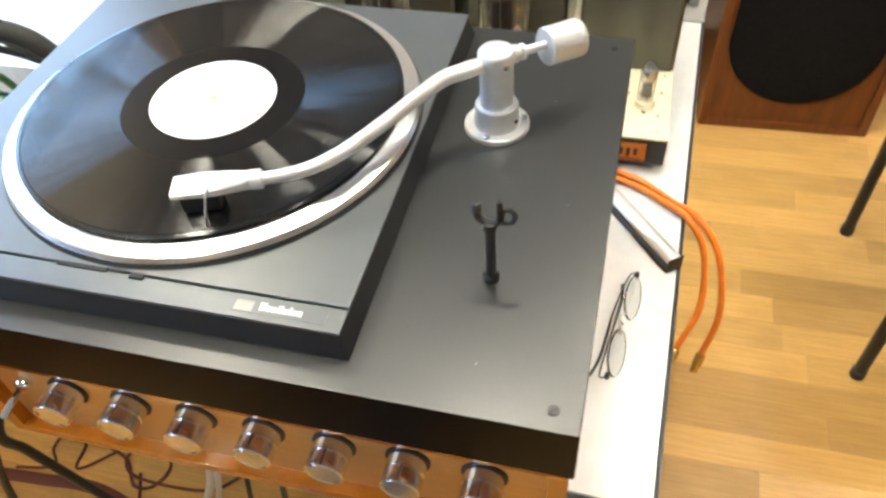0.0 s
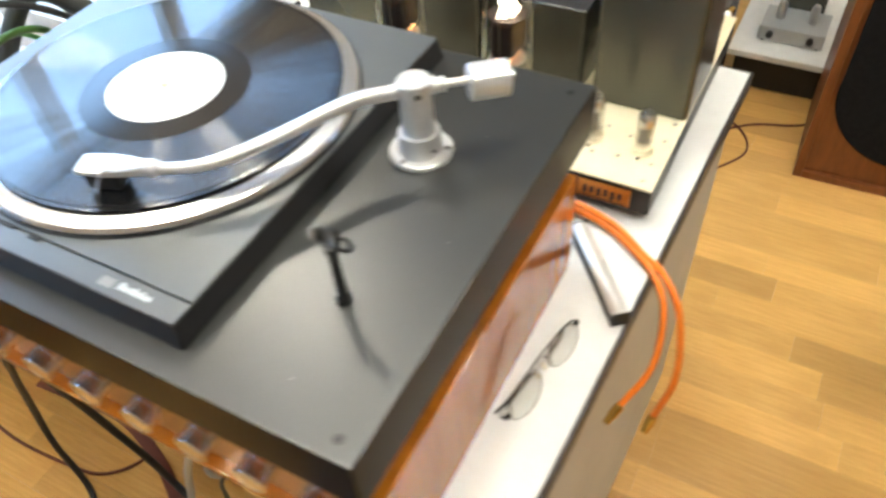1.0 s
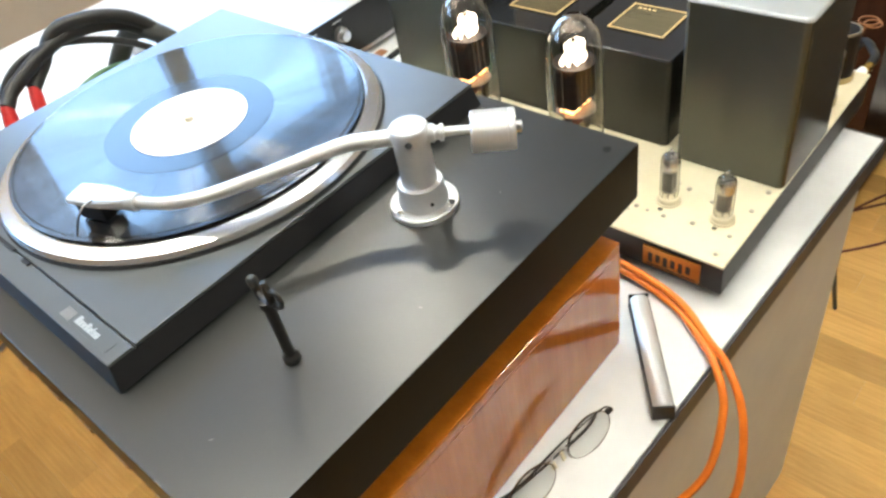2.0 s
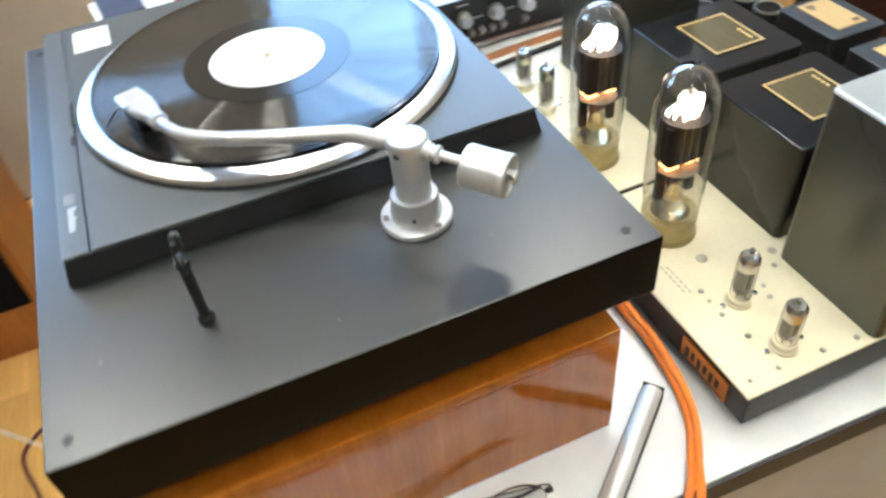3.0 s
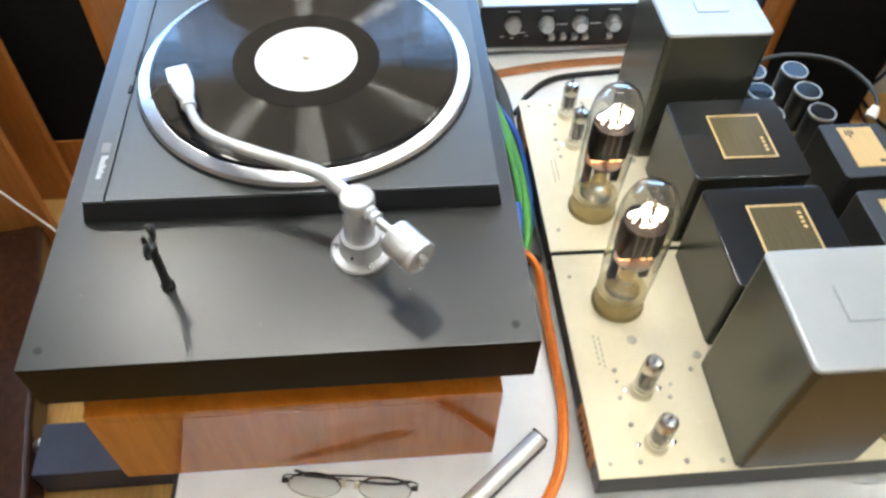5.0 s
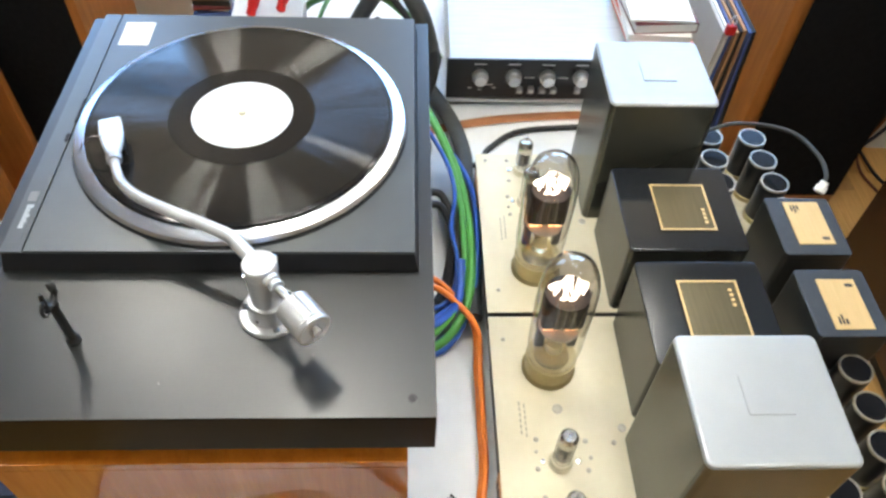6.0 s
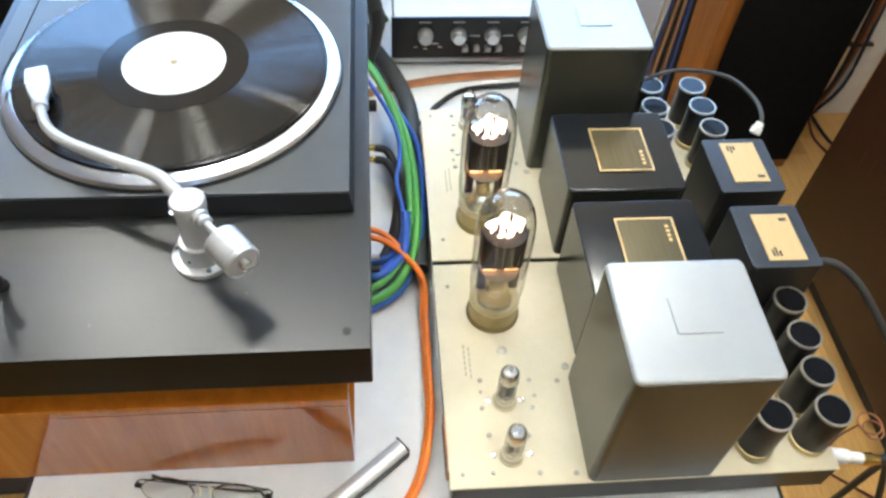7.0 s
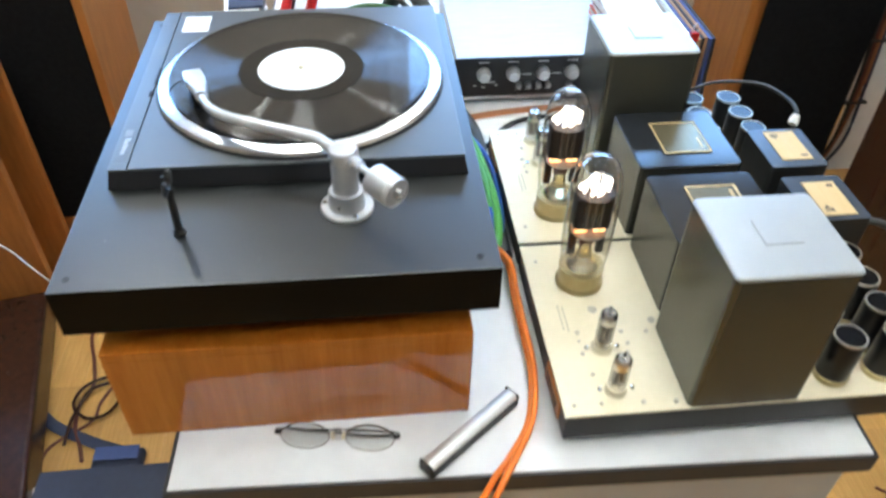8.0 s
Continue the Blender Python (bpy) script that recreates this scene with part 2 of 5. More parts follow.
M_red = mat("red_plastic", (0.62, 0.03, 0.03), (0.5, 0.02, 0.02), 0.35)
M_goldm = mat("gold_plug", (0.78, 0.52, 0.16), None, 0.22, 1.0)
M_navy = mat("navy_box", (0.035, 0.045, 0.085), (0.026, 0.034, 0.065), 0.5, scale=10)
M_leaf = mat("dark_green_cable", (0.07, 0.18, 0.035), (0.04, 0.11, 0.02), 0.45, scale=30)
M_lid = mat("brushed_lid", (0.52, 0.51, 0.49), (0.44, 0.43, 0.41), 0.42, 0.35, scale=12, stretch=(22, 1, 1), bump=0.08, bscale=80)
M_face = mat("black_fascia", (0.012, 0.012, 0.013), None, 0.35)
M_bluebook = mat("blue_cover", (0.06, 0.10, 0.28), None, 0.5)
M_redbook = mat("orange_red_cover", (0.72, 0.12, 0.05), None, 0.45)
M_tan = mat("tan_cover", (0.45, 0.26, 0.14), None, 0.6)
M_maroon = mat("maroon_cover", (0.14, 0.03, 0.03), None, 0.5)
M_diff = emitter("lamp_diffuser", (1.0, 0.985, 0.92), 150.0)
M_day = emitter("day_sky", (0.27, 0.52, 1.0), 11.5)
M_mark = mat("worn_silver_print", (0.42, 0.43, 0.44), (0.34, 0.35, 0.36), 0.45, 0.3, scale=300)
M_screw = mat("dull_nickel_screw", (0.50, 0.46, 0.38), (0.38, 0.35, 0.29), 0.38, 0.8, scale=200)
M_brush = mat("satin_silver_handle", (0.66, 0.66, 0.65), (0.58, 0.58, 0.57), 0.42, 0.6, scale=40, stretch=(1, 12, 12))
M_sil = mat("silver_paint", (0.6, 0.6, 0.6), None, 0.35, 0.7)


# ---- mesh helpers ----
def mesh_ob(name, bm, material, smooth=None):
    bmesh.ops.recalc_face_normals(bm, faces=bm.faces)
    me = bpy.data.meshes.new(name)
    soft = []
    if smooth is not None:
        bm.normal_update()
        bm.faces.index_update()
        area, limit = [f.calc_area() for f in bm.faces], math.cos(radians(smooth))
        for f in bm.faces:
            f.smooth = True
            for v in f.verts:
                n = Vector((0, 0, 0))
                for g in v.link_faces:
                    if g.normal.dot(f.normal) > limit:
                        n += g.normal * area[g.index]
                soft.append(n.normalized() if n.length > 1e-12 else f.normal.copy())
    bm.to_mesh(me)
    bm.free()
    if soft:
        me.normals_split_custom_set(soft)
    for m in material if isinstance(material, (list, tuple)) else (material,):
        me.materials.append(m)
    ob = new(name, me)
    return ob


def part(name, bm, material, parent, label="", smooth=35):
    ob = mesh_ob(name, bm, material, smooth)
    if parent:
        ob.parent = parent
    if label:
        ob["label"] = label
    return ob


def thing(name, label, category, at=(0, 0, 0), group="", kind=""):
    ob = new(name)
    ob.location = at
    return tagged(ob, label, category, group, kind)


def box(x0, x1, y0, y1, z0, z1, bevel=0.0, seg=2, m=None):
    bm = bmesh.new()
    bmesh.ops.create_cube(bm, size=1.0)
    bmesh.ops.scale(bm, vec=(abs(x1 - x0), abs(y1 - y0), abs(z1 - z0)), verts=bm.verts)
    bmesh.ops.translate(bm, vec=((x0 + x1) / 2, (y0 + y1) / 2, (z0 + z1) / 2), verts=bm.verts)
    if bevel:
        bmesh.ops.bevel(bm, geom=bm.edges[:], offset=bevel, segments=seg, affect="EDGES", profile=0.5)
    if m:
        bmesh.ops.transform(bm, matrix=m, verts=bm.verts)
    return bm


def join(*bms):
    out = bms[0]
    for b in bms[1:]:
        tmp = bpy.data.meshes.new("tmp")
        b.to_mesh(tmp)
        b.free()
        out.from_mesh(tmp)
        bpy.data.meshes.remove(tmp)
    return out


def lathe(profile, seg=32, m=None, centre=(0, 0, 0), hollow=False):
    """A turned body: (radius, height) from bottom to top; hollow: the profile comes back down inside and joins its start."""
    bm = bmesh.new()
    rings = []
    for r, z in profile:
        if r < 1e-6:
            rings.append([bm.verts.new((centre[0], centre[1], centre[2] + z))])
        else:
            rings.append([bm.verts.new((centre[0] + r * math.cos(2 * math.pi * k / seg), centre[1] + r * math.sin(2 * math.pi * k / seg), centre[2] + z)) for k in range(seg)])
    for a, b in zip(rings, rings[1:]):
        for k in range(seg):
            q = (k + 1) % seg
            if len(a) == 1 and len(b) == 1:
                continue
            if len(a) == 1:
                bm.faces.new((a[0], b[k], b[q]))
            elif len(b) == 1:
                bm.faces.new((a[k], a[q], b[0]))
            else:
                bm.faces.new((a[k], a[q], b[q], b[k]))
    if hollow:
        a, b = rings[-1], rings[0]
        for k in range(seg):
            bm.faces.new((a[k], a[(k + 1) % seg], b[(k + 1) % seg], b[k]))
    else:
        for r in (rings[0], rings[-1]):
            if len(r) > 1:
                bm.faces.new(r)
    if m:
        bmesh.ops.transform(bm, matrix=m, verts=bm.verts)
    return bm


def spline(points, steps=8):
    """A smooth line through the points."""
    P = [Vector(p) for p in points]
    P = [2 * P[0] - P[1]] + P + [2 * P[-1] - P[-2]]
    out = []
    for i in range(1, len(P) - 2):
        for k in range(steps):
            t = k / steps
            a, b, c, d = P[i - 1], P[i], P[i + 1], P[i + 2]
            out.append(0.5 * ((2 * b) + (c - a) * t + (2 * a - 5 * b + 4 * c - d) * t * t + (3 * b - a - 3 * c + d) * t ** 3))
    out.append(P[-2])
    return out


def tube(points, r, seg=10, flat=1.0, steps=8, smooth=True):
    """A round (or flattened) cord along a line; r may be a list, one radius for each given point."""
    line = spline(points, steps) if smooth else [Vector(p) for p in points]
    n = len(line)
    bm = bmesh.new()
    rings = []
    up = Vector((0, 0, 1))
    for i, p in enumerate(line):
        d = (line[min(i + 1, n - 1)] - line[max(i - 1, 0)]).normalized()
        side = d.cross(up)
        side = side.normalized() if side.length > 1e-3 else Vector((1, 0, 0))
        nrm = side.cross(d).normalized()
        if isinstance(r, (list, tuple)):
            f = i / max(n - 1, 1) * (len(r) - 1)
            k = min(int(f), len(r) - 2)
            rr = r[k] * (1 - f + k) + r[k + 1] * (f - k)
        else:
            rr = r
        rings.append([bm.verts.new(p + side * rr * math.cos(2 * math.pi * k / seg) + nrm * rr * flat * math.sin(2 * math.pi * k / seg)) for k in range(seg)])
    for a, b in zip(rings, rings[1:]):
        for k in range(seg):
            q = (k + 1) % seg
            bm.faces.new((a[k], a[q], b[q], b[k]))
    bm.faces.new(rings[0])
    bm.faces.new(rings[-1])
    return bm


def along(p, q):
    """The pose at p whose z axis points to q."""
    return Matrix.Translation(p) @ (Vector(q) - Vector(p)).to_track_quat("Z", "Y").to_matrix().to_4x4()


def ring(r0, r1, z0, z1, seg=48, centre=(0, 0, 0)):
    bm = bmesh.new()
    v = [[bm.verts.new((centre[0] + r * math.cos(2 * math.pi * k / seg), centre[1] + r * math.sin(2 * math.pi * k / seg), centre[2] + z)) for k in range(seg)] for r, z in ((r0, z0), (r1, z0), (r1, z1), (r0, z1))]
    for a, b in zip(v, v[1:] + v[:1]):
        for k in range(seg):
            q = (k + 1) % seg
            bm.faces.new((a[k], a[q], b[q], b[k]))
    return bm


# ---- room ----
X0, X1, Y0, Y1 = -1.75, 4.4, -3.6, 2.9
floor = mesh_ob("floor", box(X0, X1, Y0, Y1, -0.06, -0.006), M_floor2)
tagged(floor, "warm oak strip laminate floor", "floor", kind="structure")


def wall(name, bm):
    return tagged(mesh_ob(name, bm, M_wall), "plain beige painted wall", "wall", kind="structure")


WINDOWS, WZ0, WZ1 = ((-1.45, -0.28), (0.36, 1.98)), 1.15, 2.12
edges = [Y0] + [v for pair in WINDOWS for v in pair] + [Y1]
wall("wall_west", join(*[box(X0 - 0.15, X0, a, b, WZ0, WZ1) for a, b in zip(edges[::2], edges[1::2])], box(X0 - 0.15, X0, Y0, Y1, 0, WZ0), box(X0 - 0.15, X0, Y0, Y1, WZ1, CEIL)))
wall("wall_east", box(X1, X1 + 0.15, Y0, Y1, 0, CEIL))
wall("wall_south", box(X0, X1, Y0 - 0.15, Y0, 0, CEIL))
wall("wall_north", box(X0, X1, Y1, Y1 + 0.15, 0, CEIL))
tagged(mesh_ob("ceiling", box(X0 - 0.1, X1 + 0.1, Y0 - 0.1, Y1 + 0.1, CEIL, CEIL + 0.1), M_ceil), "plain pale grey ceiling", "ceiling", kind="structure")
for k, (a, b) in enumerate(WINDOWS):
    win = thing("window_%d" % (k + 1), "white framed window with daylight behind", "window", (X0 - 0.08, (a + b) / 2, 1.62), kind="structure")
    hw = (b - a) / 2
    part("window_frame", box(-0.03, 0.03, -hw, hw, WZ0 - 1.62, WZ0 - 1.57, bevel=0.004), M_white, win)
    part("window_frame", box(-0.03, 0.03, -hw, hw, WZ1 - 1.67, WZ1 - 1.62, bevel=0.004), M_white, win)
    for wy in ((-hw + 0.035, 0.0, hw - 0.035), (-hw + 0.035, -hw / 3, hw / 3, hw - 0.035))[k]:
        part("mullion", box(-0.03, 0.03, wy - 0.035, wy + 0.035, WZ0 - 1.57, WZ1 - 1.67, bevel=0.004), M_white, win)
    part("window_sill", box(0.081, 0.20, -hw, hw, WZ0 - 1.65, WZ0 - 1.621, bevel=0.004), M_white, win)
backdrop = tagged(mesh_ob("backdrop", box(X0 - 0.45, X0 - 0.44, -2.2, 2.85, WZ0 - 0.5, WZ1 + 0.5), M_day), "pale blue daylight sky outside", "sky", kind="structure")
for lx, ly in LAMPS:
    lamp = thing("ceiling_light", "square white ceiling light, switched on", "lamp", (lx, ly, CEIL), group="ceiling lights")
    part("housing", box(-0.115, 0.115, -0.115, 0.115, -0.06, -0.0, bevel=0.004), M_white, lamp)
    part("diffuser", box(-0.09, 0.09, -0.09, 0.09, -0.068, -0.061), M_diff, lamp)

# ---- desk ----
DESK = pose(0.070, 0.062, 0.722, 0, 0, -1.9)
desk = thing("desk", "white laminate desk with a dark edge band and grey side panel", "desk")
desk.matrix_world = DESK
part("desktop", box(-1.45, -0.004, 0.004, 0.742, -0.028, 0, bevel=0.0012), M_table, desk, "white laminate desktop")
part("edge_band", box(-0.0035, 0.0, 0.0, 0.746, -0.028, -0.0004, bevel=0.0008), M_edge, desk, "dark edge band")
part("edge_band", box(-1.45, -0.004, 0.0, 0.0035, -0.028, -0.0004, bevel=0.0008), M_edge, desk, "dark edge band")
part("edge_band", box(-1.45, -0.004, 0.7425, 0.746, -0.028, -0.0004, bevel=0.0008), M_edge, desk, "dark edge band")
part("side_panel", box(-0.034, -0.012, 0.03, 0.73, -0.722, -0.0285, bevel=0.001), M_panel, desk, "pale grey side panel")
part("side_panel", box(-1.43, -1.408, 0.03, 0.73, -0.722, -0.0285, bevel=0.001), M_panel, desk, "pale grey side panel")
for lx in (-0.30, -0.325):
    part("leg", tube([(lx, 0.05, -0.03), (lx, 0.05, -0.4), (lx, 0.05, -0.722)], 0.009), M_sil, desk, "grey steel tube")

# ---- wooden preamplifier under the turntable ----
pre = thing("preamplifier", "orange veneered wooden preamplifier with a row of aluminium knobs", "amplifier", (-0.254, 0.2, 0.7225))
PX, PY = 0.251, 0.18
part("case", join(box(-PX, PX, -PY, PY, 0.118, 0.130, bevel=0.001), box(-PX, PX, -PY, PY, 0.0, 0.012, bevel=0.001),
                  box(-PX, -PX + 0.014, -PY, PY, 0.012, 0.118), box(PX - 0.014, PX, -PY, PY, 0.012, 0.118)), M_wood, pre, "orange veneered wooden case")
part("front_panel", box(-PX + 0.014, PX - 0.014, -PY + 0.012, -PY + 0.016, 0.012, 0.118), M_brass, pre, "amber metal front panel")
part("back_panel", box(-PX + 0.014, PX - 0.014, PY - 0.02, PY - 0.012, 0.012, 0.118), M_black, pre)
for k in range(7):
    kx = -0.064 - 0.0592 * k + 0.254
    m = pose(kx, -PY + 0.012, 0.078, 90, 0, 0)
    knob = part("knob", lathe([(0.0148, 0.002), (0.0155, 0.003), (0.0155, 0.0125), (0.0151, 0.0130), (0.0151, 0.0136), (0.0155, 0.0141), (0.0155, 0.0255), (0.0146, 0.0266), (0.0135, 0.0266), (0.0128, 0.0260), (0.0, 0.0262)], 48, m), M_knob, pre, "turned aluminium knob")
    part("collar", lathe([(0.0178, 0.0), (0.0178, 0.0018), (0.0, 0.0018)], 40, m), M_black, knob, "black dial ring")
    part("pointer", box(-0.0006, 0.0006, 0.0148, 0.0157, 0.012, 0.0256, m=m), M_ink, knob)
m = pose(-0.462 + 0.254, -PY + 0.012, 0.078, 90, 0, 0)
sw = part("toggle_switch", lathe([(0.007, 0.0), (0.007, 0.004), (0.005, 0.007), (0.0, 0.007)], 16, m), M_chrome, pre, "chrome toggle switch")
part("lever", tube([(-0.208, -0.172, 0.078), (-0.210, -0.186, 0.074), (-0.213, -0.20, 0.068)], [0.002, 0.0032, 0.0035], 8), M_chrome, sw)
for sx in (-0.17, -0.15, 0.03, -0.02, 0.07):
    pl = part("socket", lathe([(0.006, 0.0), (0.006, 0.012), (0.0045, 0.012), (0.0045, 0.02), (0, 0.02)], 14, pose(sx, PY - 0.012, 0.035, -90, 0, 0)), M_goldm, pre, "gold socket")

# ---- black plinth board ----
plinth = thing("turntable_plinth", "thick black satin turntable plinth on rubber feet", "plinth", (-0.2675, 0.2015, 0.8535))
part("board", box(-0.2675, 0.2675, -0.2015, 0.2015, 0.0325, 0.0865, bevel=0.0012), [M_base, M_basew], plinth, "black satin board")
# Upright faces get the darker black, painting in their shade.
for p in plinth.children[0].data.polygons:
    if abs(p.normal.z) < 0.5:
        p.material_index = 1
for fx in (-0.21, 0.21):
    for fy in (-0.13, 0.13):
        part("foot", lathe([(0.018, 0.0), (0.02, 0.004), (0.02, 0.03), (0.017, 0.0325), (0, 0.0325)], 24, centre=(fx, fy, 0)), M_rubber, plinth)
for fx, fy in ((0.2505, -0.1875), (0.2505, 0.1825), (-0.2505, -0.1875), (-0.2505, 0.1825)):
    sc = part("screw", join(ring(0.0018, 0.0036, 0.0866, 0.0872, 20, (fx, fy, 0)), lathe([(0.0022, 0.0866), (0.0022, 0.0869), (0, 0.0869)], 16, centre=(fx, fy, 0))), M_black, plinth, "dark countersunk screw")
    part("slot", box(-0.0026, 0.0026, -0.0004, 0.0004, 0.0870, 0.0873, m=pose(fx, fy, 0, 0, 0, 35)), M_groove, sc)
for fx, fy, fa in ((0.236, -0.02, 20), (0.21, 0.1, -35), (0.2, -0.165, 60)):
    part("scuff", box(-0.0014, 0.0014, -0.0002, 0.0002, 0.0866, 0.08672, m=pose(fx, fy, 0, 0, 0, fa)), M_greymetal, plinth, "tiny pale scuff")

# ---- turntable deck ----
TC = (-0.3165, 0.2135)
ZB = 0.9403
deck = thing("turntable", "dark grey direct-drive turntable deck with silver platter", "turntable", (TC[0], TC[1], ZB))
dx0, dx1, dy0, dy1 = -0.510 - TC[0], -0.149 - TC[0], 0.026 - TC[1], 0.386 - TC[1]
body_bm = box(dx0, dx1, dy0, dy1, 0.0, 0.0195, bevel=0.001)
for v in body_bm.verts:
    if v.co.z < 0.01:
        v.co.x += 0.0042 if v.co.x > 0 else -0.0042
        v.co.y += 0.0036 if v.co.y > 0 else -0.0036
part("body", body_bm, M_deckside, deck, "black deck body")
part("top_plate", box(dx0, dx1, 0.046 - TC[1], dy1, 0.0196, 0.0228, bevel=0.0008), M_deck, deck, "dark grey top plate")
part("front_strip", box(dx0, dx1, dy0, 0.0445 - TC[1], 0.0196, 0.0222, bevel=0.0008), M_deck, deck, "dark grey front strip")
part("slide_slot", box(-0.355 - TC[0], -0.318 - TC[0], 0.0430 - TC[1], 0.0462 - TC[1], 0.0196, 0.0231), M_groove, deck)
badge = part("badge", box(-0.222 - TC[0], -0.160 - TC[0], 0.0305 - TC[1], 0.0405 - TC[1], 0.02225, 0.0226), M_deck, deck, "dark grey name badge")
part("emblem", box(-0.221 - TC[0], -0.209 - TC[0], 0.0312 - TC[1], 0.0392 - TC[1], 0.02262, 0.0228), M_greymetal, badge)
for k, (a, w, h) in enumerate(((-0.2045, 0.0042, 0.0062), (-0.1998, 0.0030, 0.0042), (-0.1962, 0.0030, 0.0042), (-0.1925, 0.0034, 0.006), (-0.1886, 0.0033, 0.0042), (-0.1848, 0.0016, 0.006), (-0.1826, 0.0030, 0.0042), (-0.1790, 0.0030, 0.0042))):
    part("mark", box(a - TC[0], a + w - TC[0], 0.0332 - TC[1], 0.0332 + h - TC[1], 0.02262, 0.0228), M_mark, badge)
part("sticker", box(-0.4935 - TC[0], -0.449 - TC[0], 0.054 - TC[1], 0.0875 - TC[1], 0.02285, 0.0230), M_paper, deck, "small white square sticker")
part("latch", box(-0.30 - TC[0], -0.29 - TC[0], 0.0415 - TC[1], 0.0455 - TC[1], 0.0222, 0.0238), M_groove, deck)
part("well", lathe([(0.1655, 0.0228), (0.1655, 0.0233), (0.0, 0.0233)], 96), M_groove, deck)
platter = part("platter", lathe([(0.1635, 0.0240), (0.1640, 0.0265), (0.1620, 0.0300), (0.1535, 0.0330), (0.1500, 0.0335), (0.0, 0.0335)], 128), M_platter, deck, "satin aluminium platter")
part("mat", lathe([(0.1475, 0.0336), (0.1475, 0.0352), (0.0, 0.0352)], 96), M_rubber, platter, "black rubber mat")
part("spindle", lathe([(0.0036, 0.035), (0.0036, 0.0395), (0.0028, 0.0412), (0.0, 0.0418)], 20), M_cream, platter, "short pale spindle")

record = thing("vinyl_record", "black vinyl record with a blank white label", "record", (TC[0], TC[1], ZB + 0.0354))
prof = [(0.1485, 0.0), (0.1505, 0.0007), (0.1507, 0.0013), (0.1495, 0.0019), (0.1470, 0.0018)]
disc = part("disc", lathe(prof + [(0.0723, 0.0017), (0.0723, 0.0010), (0.0, 0.0010)], 192), M_vinyl, record, "grooved black vinyl")
part("edge_groove", ring(0.1466, 0.1474, 0.0018, 0.00195, 128), M_runout, record)
part("run_out", ring(0.0500, 0.0725, 0.0012, 0.0019, 96), M_runout, record, "smooth run-out band")
part("label", ring(0.0037, 0.0500, 0.0012, 0.0023, 96), M_label, record, "blank white paper label")

# ---- tonearm ----
AX, AY = -0.099, 0.2625
arm = thing("tonearm", "silver curved tonearm on a flanged column with counterweight", "tonearm", (AX, AY, 0.9403))
part("flange", lathe([(0.0262, 0.0), (0.0262, 0.0035), (0.0252, 0.0045), (0.0, 0.0045)], 48), M_arm, arm, "round silver flange")
for a in (20, 140, 260):
    fx, fy = 0.0222 * math.cos(radians(a)), 0.0222 * math.sin(radians(a))
    part("screw", lathe([(0.0026, 0.0045), (0.0026, 0.0056), (0.0018, 0.0062), (0.0, 0.0062)], 14, centre=(fx, fy, 0)), M_chrome, arm)
lower = part("lower_column", lathe([(0.0185, 0.0045), (0.0185, 0.009), (0.0175, 0.0125), (0.0172, 0.0215), (0.0165, 0.0228), (0.0, 0.0228)], 40), M_arm, arm, "silver column collar")
part("set_screw", lathe([(0.0013, 0.0), (0.0013, 0.0012), (0, 0.0012)], 10, pose(0.0165, -0.0075, 0.012, 90, 0, 66)), M_black, lower)
part("column", lathe([(0.0130, 0.0228), (0.0130, 0.040), (0.0127, 0.0405), (0.0130, 0.041), (0.0130, 0.058), (0.0, 0.058)], 40), M_arm, arm, "silver column")
cwv = Vector((0.047, 0.040, -0.003)).normalized()
part("bearing_cap", lathe([(0.0128, 0.058), (0.0128, 0.0605), (0.0142, 0.0615), (0.0142, 0.0685), (0.0128, 0.0705), (0.0, 0.071)], 40), M_arm, arm, "bearing cap")
for s in (-1, 1):
    part("bearing_screw", lathe([(0.0026, 0), (0.0026, 0.003), (0, 0.003)], 12, along((s * -0.0128 * cwv.y, s * 0.0128 * cwv.x, 0.064), (s * -0.03 * cwv.y, s * 0.03 * cwv.x, 0.064))), M_chrome, arm)
z0 = 0.0615
tubebm = tube([(0.004, 0.004, z0), (-0.020, -0.016, z0), (-0.034, -0.029, z0), (-0.047, -0.0505, z0 - 0.001), (-0.0635, -0.083, z0 - 0.002), (-0.083, -0.1165, z0 - 0.003), (-0.101, -0.1345, z0 - 0.0045), (-0.118, -0.1435, z0 - 0.0055), (-0.1325, -0.149, z0 - 0.006)],
              [0.0062, 0.0062, 0.0060, 0.0056, 0.0053, 0.0050, 0.0047, 0.0044, 0.0044], 16)
part("arm_tube", tubebm, M_arm, arm, "curved silver arm tube")
hs0, hs1 = Vector((-0.1325, -0.149, z0 - 0.006)), Vector((-0.186, -0.1665, z0 - 0.007))
hd = (hs1 - hs0).normalized()
part("locking_collar", lathe([(0.0064, -0.004), (0.0068, -0.003), (0.0068, 0.0035), (0.006, 0.0045), (0, 0.0045)], 20, along(hs0, hs1)), M_arm, arm)
# headshell: narrow neck that widens to a flat nose
bm = bmesh.new()
sidev = Vector((-hd.y, hd.x, 0)).normalized()
secs = []
for f, w, h in ((0.0, 0.0045, 0.0045), (0.12, 0.0058, 0.0045), (0.35, 0.0090, 0.0040), (0.6, 0.0108, 0.0032), (0.85, 0.0105, 0.0026), (1.0, 0.0098, 0.0024)):
    c = hs0 + (hs1 - hs0) * f
    secs.append([bm.verts.new(c + sidev * a * w + Vector((0, 0, b * h))) for a, b in ((-1, -0.6), (-0.8, -1), (0.8, -1), (1, -0.6), (1, 0.6), (0.8, 1), (-0.8, 1), (-1, 0.6))])
for a, b in zip(secs, secs[1:]):
    for k in range(8):
        bm.faces.new((a[k], a[(k + 1) % 8], b[(k + 1) % 8], b[k]))
bm.faces.new(secs[0])
